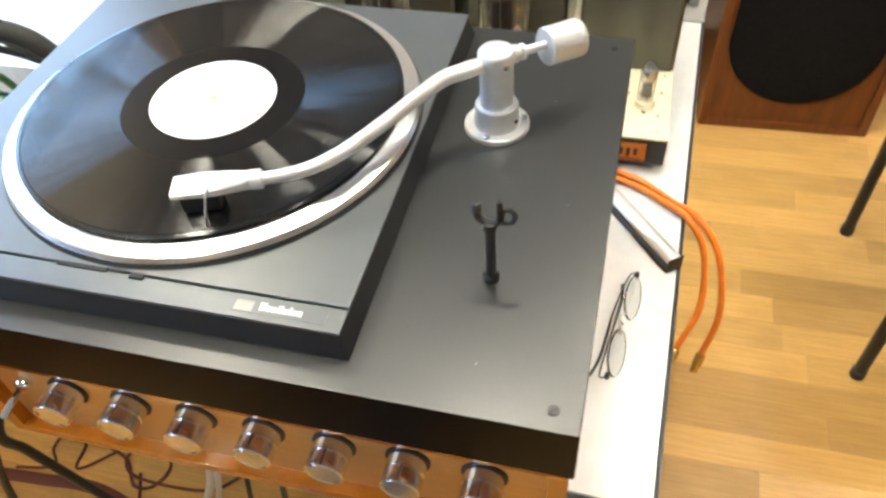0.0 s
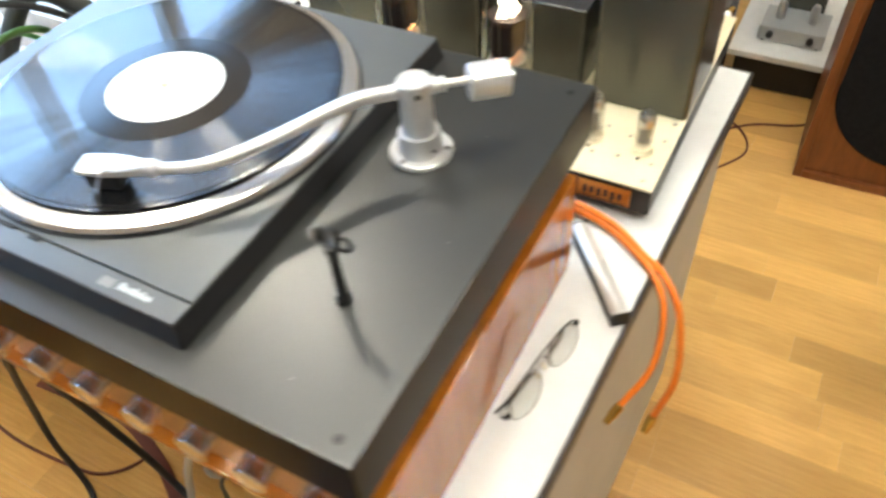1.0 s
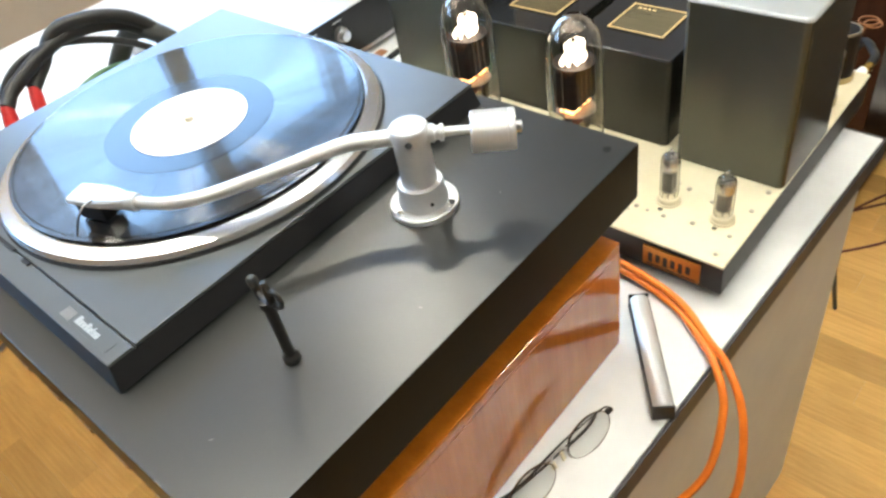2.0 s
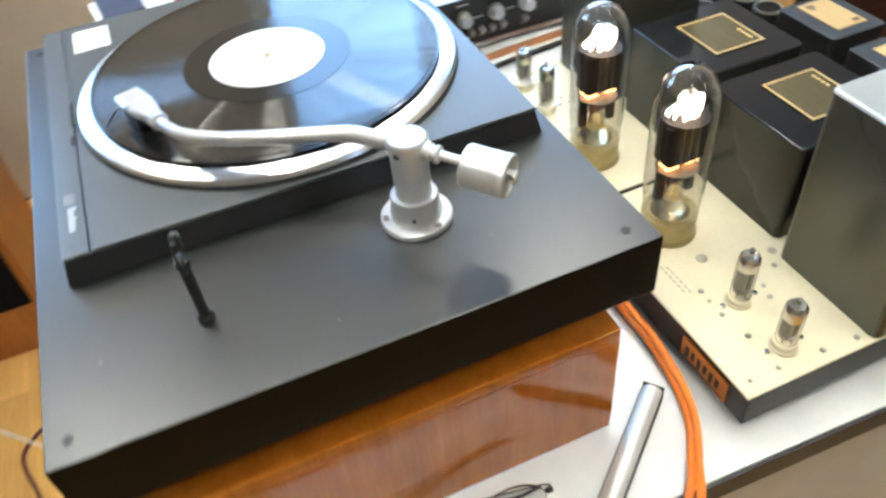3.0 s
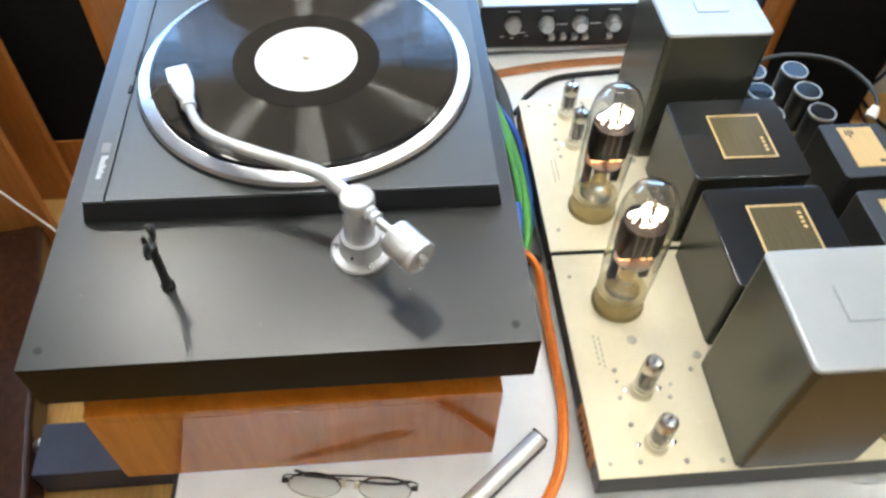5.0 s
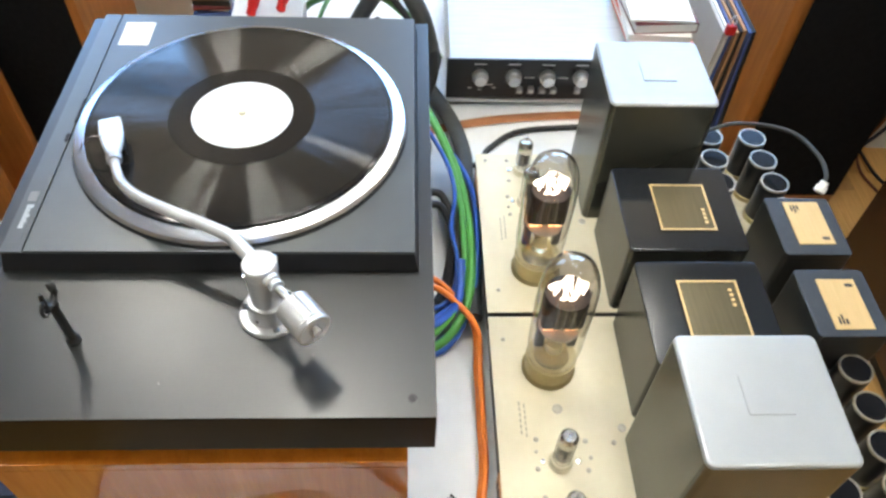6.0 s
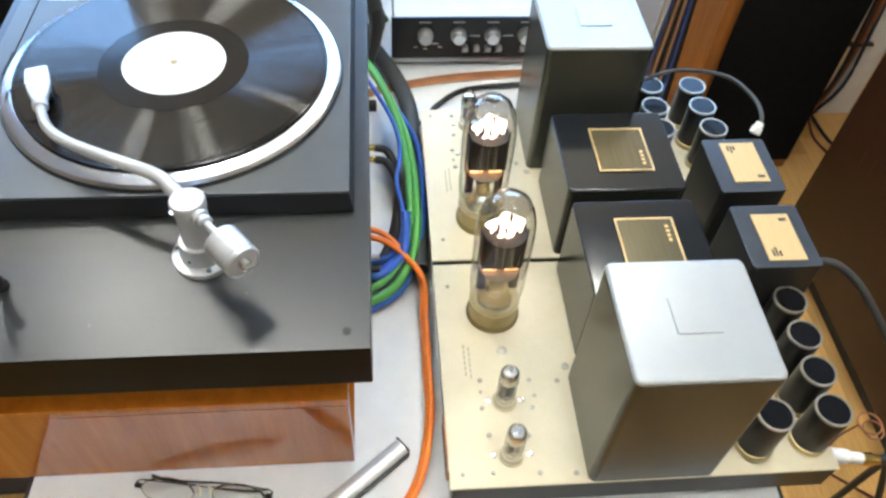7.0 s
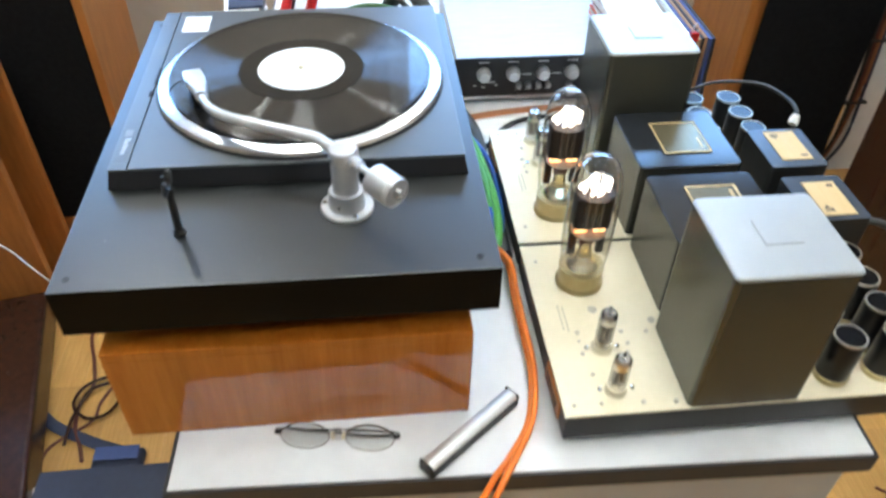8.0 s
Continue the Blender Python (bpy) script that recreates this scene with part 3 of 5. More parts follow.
bm.faces.new(secs[-1])
shell = part("headshell", bm, M_arm, arm, "silver enamelled headshell")
cm = Matrix.Translation(hs0 + (hs1 - hs0) * 0.72) @ Matrix.Rotation(math.atan2(hd.y, hd.x), 4, "Z")
part("cartridge", box(-0.014, 0.012, -0.0082, 0.0082, -0.0165, -0.003, bevel=0.0015, m=cm), M_black, shell, "black pickup cartridge")
part("stylus", tube([(0.006, 0, -0.0165), (0.010, 0, -0.019), (0.012, 0, -0.0205)], [0.0012, 0.0009, 0.0004], 8), M_black, shell).matrix_local = cm
lp = hs0 + (hs1 - hs0) * 0.55
part("finger_lift", tube([lp + Vector((0, 0, 0.002)), lp - sidev * -0.010 + Vector((0, 0, 0.003)), lp + sidev * 0.017 + Vector((0, 0, 0.004)), lp + sidev * 0.026 + Vector((0, 0, -0.002)), lp + sidev * 0.031 + Vector((0, 0, -0.010))], 0.0010, 8, flat=0.8), M_wire, shell, "bent dark wire finger lift")
stub0, stub1 = Vector((0, 0, z0 + 0.001)) + cwv * 0.010, Vector((0, 0, z0 + 0.001)) + cwv * 0.021
part("gimbal", lathe([(0.0062, 0.0), (0.0068, 0.002), (0.0068, 0.007), (0.0050, 0.0085), (0.0050, 0.0105), (0.0062, 0.0112), (0.0062, 0.0135), (0.0036, 0.0145), (0, 0.0145)], 24, along(stub0, stub1)), M_arm, arm)
rod1 = Vector((0, 0, z0 + 0.001)) + cwv * 0.078
part("counterweight_rod", tube([stub1, stub1 + cwv * 0.02, rod1], 0.0034, 12), M_arm, arm)
cw0 = Vector((0, 0, z0 - 0.001)) + cwv * 0.0425
part("counterweight", lathe([(0.0, 0.0), (0.0138, 0.0), (0.0147, 0.001), (0.0147, 0.0252), (0.0142, 0.0258), (0.0142, 0.0262), (0.0147, 0.0268), (0.0147, 0.0300), (0.0138, 0.0310), (0.0130, 0.0310), (0.0130, 0.0293), (0.0, 0.0293)], 40, along(cw0, cw0 + cwv)), M_arm, arm, "silver cylindrical counterweight")
part("rod_end", lathe([(0.0048, 0.028), (0.0048, 0.0340), (0.004, 0.0350), (0, 0.0350)], 20, along(cw0, cw0 + cwv)), M_chrome, arm)

rest = thing("arm_rest", "thin black arm rest post with a hooked clip", "arm rest", (-0.072, 0.1045, 0.9403))
part("post", lathe([(0.0058, 0.0), (0.0058, 0.004), (0.0046, 0.0055), (0.0036, 0.007), (0.0036, 0.048), (0.0048, 0.049), (0.0048, 0.054), (0.0, 0.0545)], 18), M_black, rest)
part("clip", tube([(-0.0085, 0.001, 0.064), (-0.008, 0.001, 0.057), (-0.003, 0, 0.0535), (0.003, 0, 0.0535), (0.0065, 0, 0.057), (0.0065, 0, 0.064), (0.0058, 0, 0.072)], [0.003, 0.0028, 0.0026, 0.0026, 0.0026, 0.0024, 0.0016], 10), M_black, rest, "black U-shaped clip")
part("latch", tube([(0.0065, 0, 0.064), (0.012, 0.001, 0.0655), (0.0155, 0.001, 0.061), (0.0135, 0.001, 0.055), (0.0075, 0, 0.0545)], 0.0018, 8), M_black, rest, "curved black latch")
part("tip", lathe([(0.0034, 0.0), (0.0034, 0.004), (0.002, 0.006), (0, 0.006)], 12, centre=(-0.0086, 0.001, 0.062)), M_grey, rest, "worn grey tip")

# ---- power amplifiers ----
ZC = 0.774
SEAM = -0.2125


def rounded_can(x0, x1, y0, y1, z0, z1, r, top):
    """A deep-drawn can: rounded upright edges and a rounded top edge."""
    bm = box(x0, x1, y0, y1, z0, z1)
    up = [e for e in bm.edges if abs(e.verts[0].co.z - e.verts[1].co.z) > 1e-4]
    bmesh.ops.bevel(bm, geom=up, offset=r, segments=5, affect="EDGES", profile=0.5)
    te = [e for e in bm.edges if e.verts[0].co.z > z1 - 1e-5 and e.verts[1].co.z > z1 - 1e-5]
    bmesh.ops.bevel(bm, geom=te, offset=top, segments=4, affect="EDGES", profile=0.5)
    return bm


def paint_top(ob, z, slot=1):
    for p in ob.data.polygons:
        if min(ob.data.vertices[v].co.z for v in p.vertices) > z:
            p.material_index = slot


def amplifier(s):
    """s = 1: the unit with its output transformer towards the desk end; -1: its mirror image."""
    def X(a):
        return (a - SEAM) * s
    def B(x0, x1, *r, **k):
        a, b = sorted((X(x0), X(x1)))
        return box(a, b, *r, **k)
    amp = thing("valve_amplifier", "cream-topped valve power amplifier with grey transformer cans", "amplifier", (SEAM, 0.47, 0.7225), group="pair of valve amplifiers")
    zc, oy = ZC - 0.7225, 0.47
    part("chassis", B(-0.2105, 0.0515, 0.002, 0.374, 0.0125, zc - 0.003, bevel=0.0015), M_black, amp, "black steel chassis")
    part("top_plate", B(-0.2110, 0.0520, 0.0, 0.376, zc - 0.003, zc, bevel=0.001), M_cream, amp, "cream enamelled top plate")
    for fx in (-0.19, 0.03):
        for fy in (0.03, 0.25):
            part("foot", lathe([(0.012, 0), (0.013, 0.0125), (0, 0.0125)], 18, centre=(X(fx), fy, 0)), M_rubber, amp)
    pl = part("name_plate", B(-0.030, 0.030, -0.0005, 0.0018, 0.0185, 0.0425), M_lab, amp, "orange metal name plate")
    for k in range(6):
        part("bar", B(-0.024 + k * 0.008, -0.0195 + k * 0.008, -0.0010, -0.0004, 0.024 + 0.002 * (k % 2), 0.036), M_ink, pl)
    part("bar", B(-0.026, 0.026, -0.0010, -0.0004, 0.0205, 0.0218), M_ink, pl)
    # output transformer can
    # One drawn can: dark sides and pale top carry the light from above.
    can = part("output_transformer", rounded_can(*sorted((X(-0.0655), X(0.0515))), 0.600 - oy, 0.721 - oy, zc, 0.958 - 0.7225, 0.007, 0.0035), [M_can, M_cantop], amp, "grey enamelled output transformer can, top coloured as lit and sides as shaded")
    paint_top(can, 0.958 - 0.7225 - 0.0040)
    bmE = B(-0.026, 0.010, 0.643 - oy, 0.681 - oy, 0.958 - 0.7225 + 0.0001, 0.958 - 0.7225 + 0.0011)
    te = [e for e in bmE.edges if e.verts[0].co.z > 0.958 - 0.7225 + 0.001 and e.verts[1].co.z > 0.958 - 0.7225 + 0.001]
    bmesh.ops.bevel(bmE, geom=te, offset=0.0009, segments=2, affect="EDGES")
    part("embossed_square", bmE, M_cantop, can)
    mid = part("mains_transformer", rounded_can(*sorted((X(-0.2065), X(-0.0825))), 0.612 - oy, 0.741 - oy, zc, 0.880 - 0.7225, 0.006, 0.002), [M_midside, M_midtop], amp, "dark slate mains transformer can")
    paint_top(mid, 0.880 - 0.7225 - 0.0022)
    pt = part("plate", B(-0.180, -0.112, 0.650 - oy, 0.711 - oy, 0.1577, 0.1590, bevel=0.0004), M_oldgold, mid, "dull gold type plate")
    zt = 0.1590
    for bb in ((-0.180, -0.112, 0.650, 0.652), (-0.180, -0.112, 0.709, 0.711), (-0.180, -0.178, 0.652, 0.709), (-0.114, -0.112, 0.652, 0.709)):
        part("rim", B(bb[0], bb[1], bb[2] - oy, bb[3] - oy, zt, zt + 0.0006), M_gold, pt)
    for k in range(4):
        part("bar", B(-0.170 + 0.006 * k, -0.1665 + 0.006 * k, 0.7005 - oy, 0.704 - oy, zt, zt + 0.0003), M_gold, pt)
    ch = part("choke", rounded_can(*sorted((X(-0.204), X(-0.120))), 0.783 - oy, 0.857 - oy, zc, 0.870 - 0.7225, 0.005, 0.0012), [M_black, M_mid], amp, "dark slate choke can")
    paint_top(ch, 0.870 - 0.7225 - 0.0014)
    gp = part("plate", B(-0.190, -0.128, 0.802 - oy, 0.842 - oy, 0.1476, 0.1488, bevel=0.0003), M_gold, ch, "brushed gold type plate")
    for bb in ((-0.142, -0.1335, 0.808, 0.810), (-0.145, -0.1335, 0.8115, 0.8135), (-0.140, -0.1335, 0.815, 0.8175), (-0.184, -0.180, 0.83, 0.838)):
        part("bar", B(bb[0], bb[1], bb[2] - oy, bb[3] - oy, 0.1488, 0.1491), M_ink, gp)
    for cx, cy in ((-0.104, 0.829), (-0.062, 0.828), (-0.021, 0.826), (0.020, 0.824), (0.022, 0.768), (-0.020, 0.764), (-0.061, 0.762)):
        cap = part("capacitor", lathe([(0.0172, 0.0), (0.0172, 0.058), (0.0160, 0.060), (0.0, 0.060)], 32, centre=(X(cx), cy - oy, zc)), M_capb, amp, "black sleeved capacitor")
        lid = part("lid", lathe([(0.0151, 0.0602), (0.0151, 0.0616), (0.0, 0.0616)], 32, centre=(X(cx), cy - oy, zc)), M_gloss, cap, "glossy black end disc")
        part("rim", ring(0.0152, 0.0171, 0.0596, 0.0624, 32, (X(cx), cy - oy, zc)), M_screw, cap, "rolled metal rim")
        part("clamp", lathe([(0.0188, 0.0005), (0.0188, 0.007), (0.0174, 0.0075), (0.0174, 0.0005)], 32, centre=(X(cx), cy - oy, zc)), M_tubebase, cap, "brass clamp ring")
    for sx, sy, r in ((-0.180, 0.485, 0.0022), (0.038, 0.483, 0.0022), (-0.094, 0.535, 0.0055), (-0.072, 0.599, 0.0044), (-0.056, 0.588, 0.0026), (-0.060, 0.509, 0.0026), (-0.058, 0.559, 0.0026), (-0.029, 0.508, 0.0026), (-0.027, 0.558, 0.0026),
                      (0.000, 0.512, 0.0026), (0.002, 0.550, 0.0026), (0.038, 0.512, 0.0024), (0.040, 0.556, 0.0026), (-0.047, 0.508, 0.0018), (-0.040, 0.562, 0.0022), (0.042, 0.590, 0.0026)):
        scr = part("screw", lathe([(r, 0.0), (r, 0.0008), (r * 0.75, 0.0014), (0, 0.0015)], 14, centre=(X(sx), sy - oy, zc + 0.0002)), M_screw, amp)
    for k, (a, w) in enumerate(((-0.103, 0.030), (-0.100, 0.034))):
        for j in range(6):
            part("bar", B(a + 0.0065 * j, a + 0.0065 * j + 0.0045, 0.4945 + 0.005 * k - oy, 0.4962 + 0.005 * k - oy, zc + 0.0001, zc + 0.0003), M_greyink, amp)
    return amp


def power_tube(x, y):
    t = thing("power_tube", "large clear glass power valve glowing, in a brass socket", "vacuum tube", (x, y, ZC + 0.0004), group="power valves")
    part("socket", lathe([(0.0285, 0.0), (0.0285, 0.003), (0.0270, 0.0045), (0.0262, 0.006), (0.0262, 0.0225), (0.0270, 0.0235), (0.0270, 0.0262), (0.0, 0.0262)], 40), M_tubebase, t, "brass bayonet socket")
    outer = [(0.0235, 0.0265), (0.0262, 0.031), (0.0272, 0.042), (0.0285, 0.06), (0.0290, 0.12), (0.0286, 0.140), (0.0276, 0.151), (0.0252, 0.1625), (0.0208, 0.1725), (0.0130, 0.1800), (0.0045, 0.1825), (0.0, 0.1828)]
    gl = lathe(outer + [(max(r - 0.00045, 0.0), z - (0.00045 if z > 0.15 else 0.0)) for r, z in outer[::-1]], 56, hollow=True)
    g = part("glass_envelope", gl, M_glass, t, "clear domed glass envelope")
    g.visible_shadow = False
    part("pinch", lathe([(0.019, 0.027), (0.017, 0.033), (0.010, 0.040), (0.0075, 0.056), (0.0065, 0.062), (0.0, 0.063)], 24), M_pinch, t, "amber glass pinch stem").visible_shadow = False
    part("anode", box(-0.0125, 0.0125, -0.0212, 0.0212, 0.088, 0.1335, bevel=0.0055, seg=4), M_plate, t, "dark graphite anode")
    for sx in (-1, 1):
        for ry in (-0.008, 0.0, 0.008):
            part("rib", box(sx * 0.0123, sx * 0.0134, ry - 0.0008, ry + 0.0008, 0.090, 0.1315), M_wire, t)
    part("top_mica", lathe([(0.0215, 0.1345), (0.0215, 0.1353), (0.0, 0.1353)], 28), M_plate, t, "dark spacer disc")
    # The lower disc is added to help darken the refracted zone round the stem.
    part("lower_mica", lathe([(0.0205, 0.0800), (0.0205, 0.0808), (0.0, 0.0808)], 28), M_ceram, t, "brown mica spacer, added to darken the refracted zone")
    for sy in (-0.0105, 0.0105):
        part("glow", box(-0.0080, 0.0080, sy - 0.0068, sy + 0.0062, 0.0842, 0.0860, bevel=0.0006), M_glow, t, "orange glowing filament end")
    # Glowing pieces stand for filament tops and for lamps mirrored in the getter.
    for k in range(13):
        a = k * 0.483 + 0.17 * (k % 3)
        hz, rr = 0.0036 * ((k * 5) % 4), (1.0, 0.62, 0.85, 0.45)[k % 4]
        part("filament", tube([(0.0090 * rr * math.cos(a), 0.0165 * rr * math.sin(a), 0.1362), (0.0098 * rr * math.cos(a + 0.25), 0.0174 * rr * math.sin(a + 0.25), 0.1415 + hz), (0.0062 * rr * math.cos(a), 0.0120 * rr * math.sin(a), 0.1475 + hz)], [0.0013, 0.0024, 0.0009], 8), M_glowtop, t, "bright filament support whose glow includes getter reflections")
    # silver flash on the inside of the dome, thickest at the crown
    part("getter_flash", lathe([(0.0205, 0.1705), (0.0165, 0.1757), (0.0105, 0.1795), (0.0044, 0.1813), (0.0, 0.1816), (0.0, 0.1812), (0.0104, 0.1789), (0.0163, 0.1751), (0.0203, 0.1701)], 40, hollow=True), M_flash, t, "thin silvery getter film").visible_shadow = False
    part("getter_ring", tube([(0.004 * math.cos(k * 0.5236), 0.007 * math.sin(k * 0.5236), 0.158) for k in range(13)], 0.0009, 6), M_mica, t, "silvery getter ring")
    for sy in (-0.015, -0.006, 0.006, 0.015):
        part("support", tube([(0.0, sy * 0.3, 0.058), (0.0, sy * 0.7, 0.070), (0.0, sy, 0.082)], 0.0009, 6), M_wire, t)
    for sy in (-0.0225, 0.0225):
        part("support", tube([(0.0, sy, 0.079), (0.0, sy, 0.11), (0.0, sy, 0.137)], 0.0009, 6), M_wire, t)
    # Added side flags stand in for refracted dark surroundings and the inner coating.
    for sy in (-1, 1):
        part("shield_flag", box(-0.0035, 0.0035, *sorted((sy * 0.0120, sy * 0.0215)), 0.046, 0.079, bevel=0.002), M_plate, t, "dark flag painting in refracted dark surroundings and inner coating")
    part("stem_press", box(-0.003, 0.003, -0.009, 0.009, 0.060, 0.074, bevel=0.0015), M_redbrown, t, "reddish stem press")
    return t


def small_tube(x, y, h):
    t = thing("small_tube", "small clear glass signal valve with silvery top", "vacuum tube", (x, y, ZC + 0.0004), group="small valves")
    sk = part("socket", lathe([(0.0125, 0.0), (0.0125, 0.0018), (0.0112, 0.0026), (0.0110, 0.0060), (0.0100, 0.0072), (0.0, 0.0072)], 28), M_cream, t, "pale ceramic socket")
    for s in (-1, 1):
        part("screw", lathe([(0.0026, 0), (0.0026, 0.002), (0, 0.0026)], 10, centre=(0, s * 0.0175, 0)), M_chrome, sk)
    g = part("glass_envelope", lathe([(0.0085, 0.0074), (0.0096, 0.011), (0.0096, h - 0.010), (0.0089, h - 0.005), (0.0068, h - 0.002), (0.0022, h), (0.0014, h + 0.005), (0.0, h + 0.006),
                                      (0.0, h - 0.0016), (0.0062, h - 0.0032), (0.0082, h - 0.0058), (0.0088, h - 0.0102), (0.0088, 0.0115), (0.0079, 0.0085)], 28, hollow=True), M_glass, t, "clear glass envelope")
    g.visible_shadow = False
    part("anode", join(box(-0.0055, 0.0055, -0.0066, -0.0006, 0.016, h - 0.020, bevel=0.0016), box(-0.0055, 0.0055, 0.0006, 0.0066, 0.016, h - 0.020, bevel=0.0016)), M_greymetal, t, "grey metal anode")
    for k in range(5):
        a = k * 1.2566
        part("pin_wire", tube([(0.006 * math.cos(a), 0.006 * math.sin(a), 0.009), (0.0055 * math.cos(a), 0.0055 * math.sin(a), 0.013), (0.0045 * math.cos(a), 0.0045 * math.sin(a), 0.0165)], 0.0005, 5), M_wire, t)
    for mz in (0.0152, h - 0.0194):
        part("mica", lathe([(0.0078, mz), (0.0078, mz + 0.0007), (0, mz + 0.0007)], 20), M_ceram, t)
    part("getter", lathe([(0.0086, h - 0.0175), (0.0085, h - 0.0100), (0.0079, h - 0.0060), (0.0058, h - 0.0036), (0.0, h - 0.0024), (0.0, h - 0.0040), (0.0054, h - 0.0050), (0.0073, h - 0.0068), (0.0079, h - 0.0100), (0.0080, h - 0.0175)], 28), M_mica, t, "silvery getter top")
    return t


amplifier(1)
amplifier(-1).location.x = SEAM - 0.003
for s in (1, -1):
    power_tube(SEAM + s * 0.0685, 0.531)
    small_tube(SEAM + s * 0.1765, 0.531, 0.060)
    small_tube(SEAM + s * 0.2340, 0.531, 0.054)

# ---- black receiver ----
RY0, RY1 = -0.139, 0.205
rc = thing("integrated_amplifier", "black-fronted integrated amplifier with silver knobs and brushed lid", "amplifier", (-0.645, 0.575, 0.7225))
part("body", box(-0.29, -0.004, RY0 + 0.004, RY1 - 0.004, 0.012, 0.084, bevel=0.0015), M_lid, rc, "brushed pale metal cabinet")
part("fascia", box(-0.004, 0.0, RY0, RY1, 0.014, 0.085, bevel=0.0008), M_face, rc, "black front panel")
part("bottom_trim", box(-0.004, 0.002, RY0, RY1, 0.008, 0.0138, bevel=0.0006), M_alu, rc, "bright aluminium trim")
for y in (-0.089, -0.0385, 0.0125, 0.063):
    kb = part("knob", lathe([(0.0118, 0.0), (0.0118, 0.008), (0.0095, 0.0092), (0.0092, 0.016), (0.008, 0.0172), (0, 0.0172)], 28, pose(0, y, 0.057, 0, 90, 0)), M_alu, rc, "turned silver knob")
    part("bar", box(0, 0.0004, y - 0.009, y + 0.009, 0.076, 0.0778), M_sil, rc)
for y in (-0.0275, -0.010, 0.0075, 0.0245, 0.0615):
    part("switch", lathe([(0.0046, 0.0), (0.0046, 0.007), (0.0036, 0.009), (0, 0.009)], 18, pose(0, y, 0.034, 0, 90, 0)), M_alu, rc, "small silver push switch")
    part("bar", box(0, 0.0004, y - 0.005, y + 0.005, 0.0238, 0.0252), M_sil, rc)
for y, z, w in ((-0.080, 0.040, 0.012), (-0.103, 0.034, 0.003), (-0.088, 0.031, 0.003), (-0.066, 0.034, 0.003), (-0.014, 0.0535, 0.008), (0.037, 0.0535, 0.008)):
    part("bar", box(0, 0.0004, y - w, y + w, z - 0.0009, z + 0.0009), M_sil, rc)
for fy in (-0.11, 0.17):
    for fx in (-0.25, -0.03):
        part("foot", lathe([(0.012, 0), (0.013, 0.0115), (0, 0.0115)], 16, centre=(fx, fy, 0)), M_rubber, rc)

# ---- loudspeakers ----
def loudspeaker(at, w, d, h, veneer, label, round_grille=False, frame_w=0.022, rail=0.13, frame_l=None):
    """A floor loudspeaker whose front faces +x before it is turned."""
    sp = thing("loudspeaker", label, "loudspeaker")
    sp.matrix_world = at
    for nm, bb in (("side", (-d, 0, -w / 2, -w / 2 + 0.02, 0, h)), ("side", (-d, 0, w / 2 - 0.02, w / 2, 0, h)), ("top", (-d, 0, -w / 2 + 0.02, w / 2 - 0.02, h - 0.02, h)), ("bottom", (-d, 0, -w / 2 + 0.02, w / 2 - 0.02, 0, 0.02)),
                   ("back", (-d, -d + 0.015, -w / 2 + 0.02, w / 2 - 0.02, 0.02, h - 0.02)), ("baffle", (-0.03, -0.012, -w / 2 + 0.02, w / 2 - 0.02, 0.02, h - 0.02))):
        part(nm, box(*bb, bevel=0.001), veneer, sp)
    if round_grille:
        part("grille", lathe([(0.178, 0), (0.180, 0.004), (0.176, 0.012), (0.150, 0.017), (0, 0.018)], 64, pose(-0.0118, 0, 0.265, 0, 90, 0)), M_cloth, sp, "round black cloth grille")
        part("grille", box(-0.0118, 0.004, -0.178, 0.178, 0.265, h - 0.06, bevel=0.003), M_cloth, sp, "black cloth grille")
    elif frame_l:
        part("bottom_rail", box(0.0005, 0.0025, -w / 2 + 0.0005, w / 2 - 0.0005, 0.0005, rail, bevel=0.0008), veneer, sp)
        part("grille", box(0.0005, 0.007, -w / 2 + frame_l, w / 2, rail + 0.001, h - 0.001, bevel=0.002), M_cloth, sp, "black cloth grille")
    else:
        part("bottom_rail", box(-0.0118, 0.001, -w / 2 + 0.0205, w / 2 - 0.0205, 0.0205, rail, bevel=0.001), veneer, sp)
        part("grille", box(-0.0118, -0.002, -w / 2 + frame_w, w / 2 - frame_w, rail + 0.001, h - 0.025, bevel=0.002), M_cloth, sp, "black cloth grille")
    return sp


loudspeaker(pose(-1.13, -0.56, 0), 0.50, 0.30, 1.15, M_woods, "tall wooden loudspeaker with a black cloth grille")
loudspeaker(pose(-1.13, 1.3675, 0), 0.337, 0.30, 1.15, M_woods, "tall wooden loudspeaker with black grille near stacked books", rail=0.03, frame_l=0.036)
loudspeaker(pose(0.41, 1.51, 0, 0, 0, -88), 0.42, 0.32, 0.86, M_woodr, "red-brown wooden loudspeaker with a round black grille", True)

# ---- dark cabinets ----
cab = thing("dark_cabinet", "dark brown veneered cabinet standing beyond the amplifiers", "cabinet", (-0.46, 1.62, 0))
part("body", box(-0.42, 0.40, -0.19, 0.19, 0.05, 0.95, bevel=0.003), M_woodd, cab)
part("plinth", box(-0.40, 0.38, -0.17, 0.17, 0.0, 0.05), M_black, cab)
cab2 = thing("low_platform", "low dark brown wooden platform with rounded edges on the floor", "platform")
cab2.matrix_world = pose(-0.895, -0.510, 0, 0, 0, 11.2)
part("board", box(0.0, 0.72, -0.42, 0.0, 0.012, 0.098, bevel=0.012, seg=4), M_woodd, cab2, "dark brown rounded board")
part("plinth", box(0.03, 0.69, -0.39, -0.03, 0.0, 0.0125), M_black, cab2)

stand = thing("wooden_stand", "light orange wooden stand beside the loudspeaker", "stand", (-0.98, -0.70, 0))
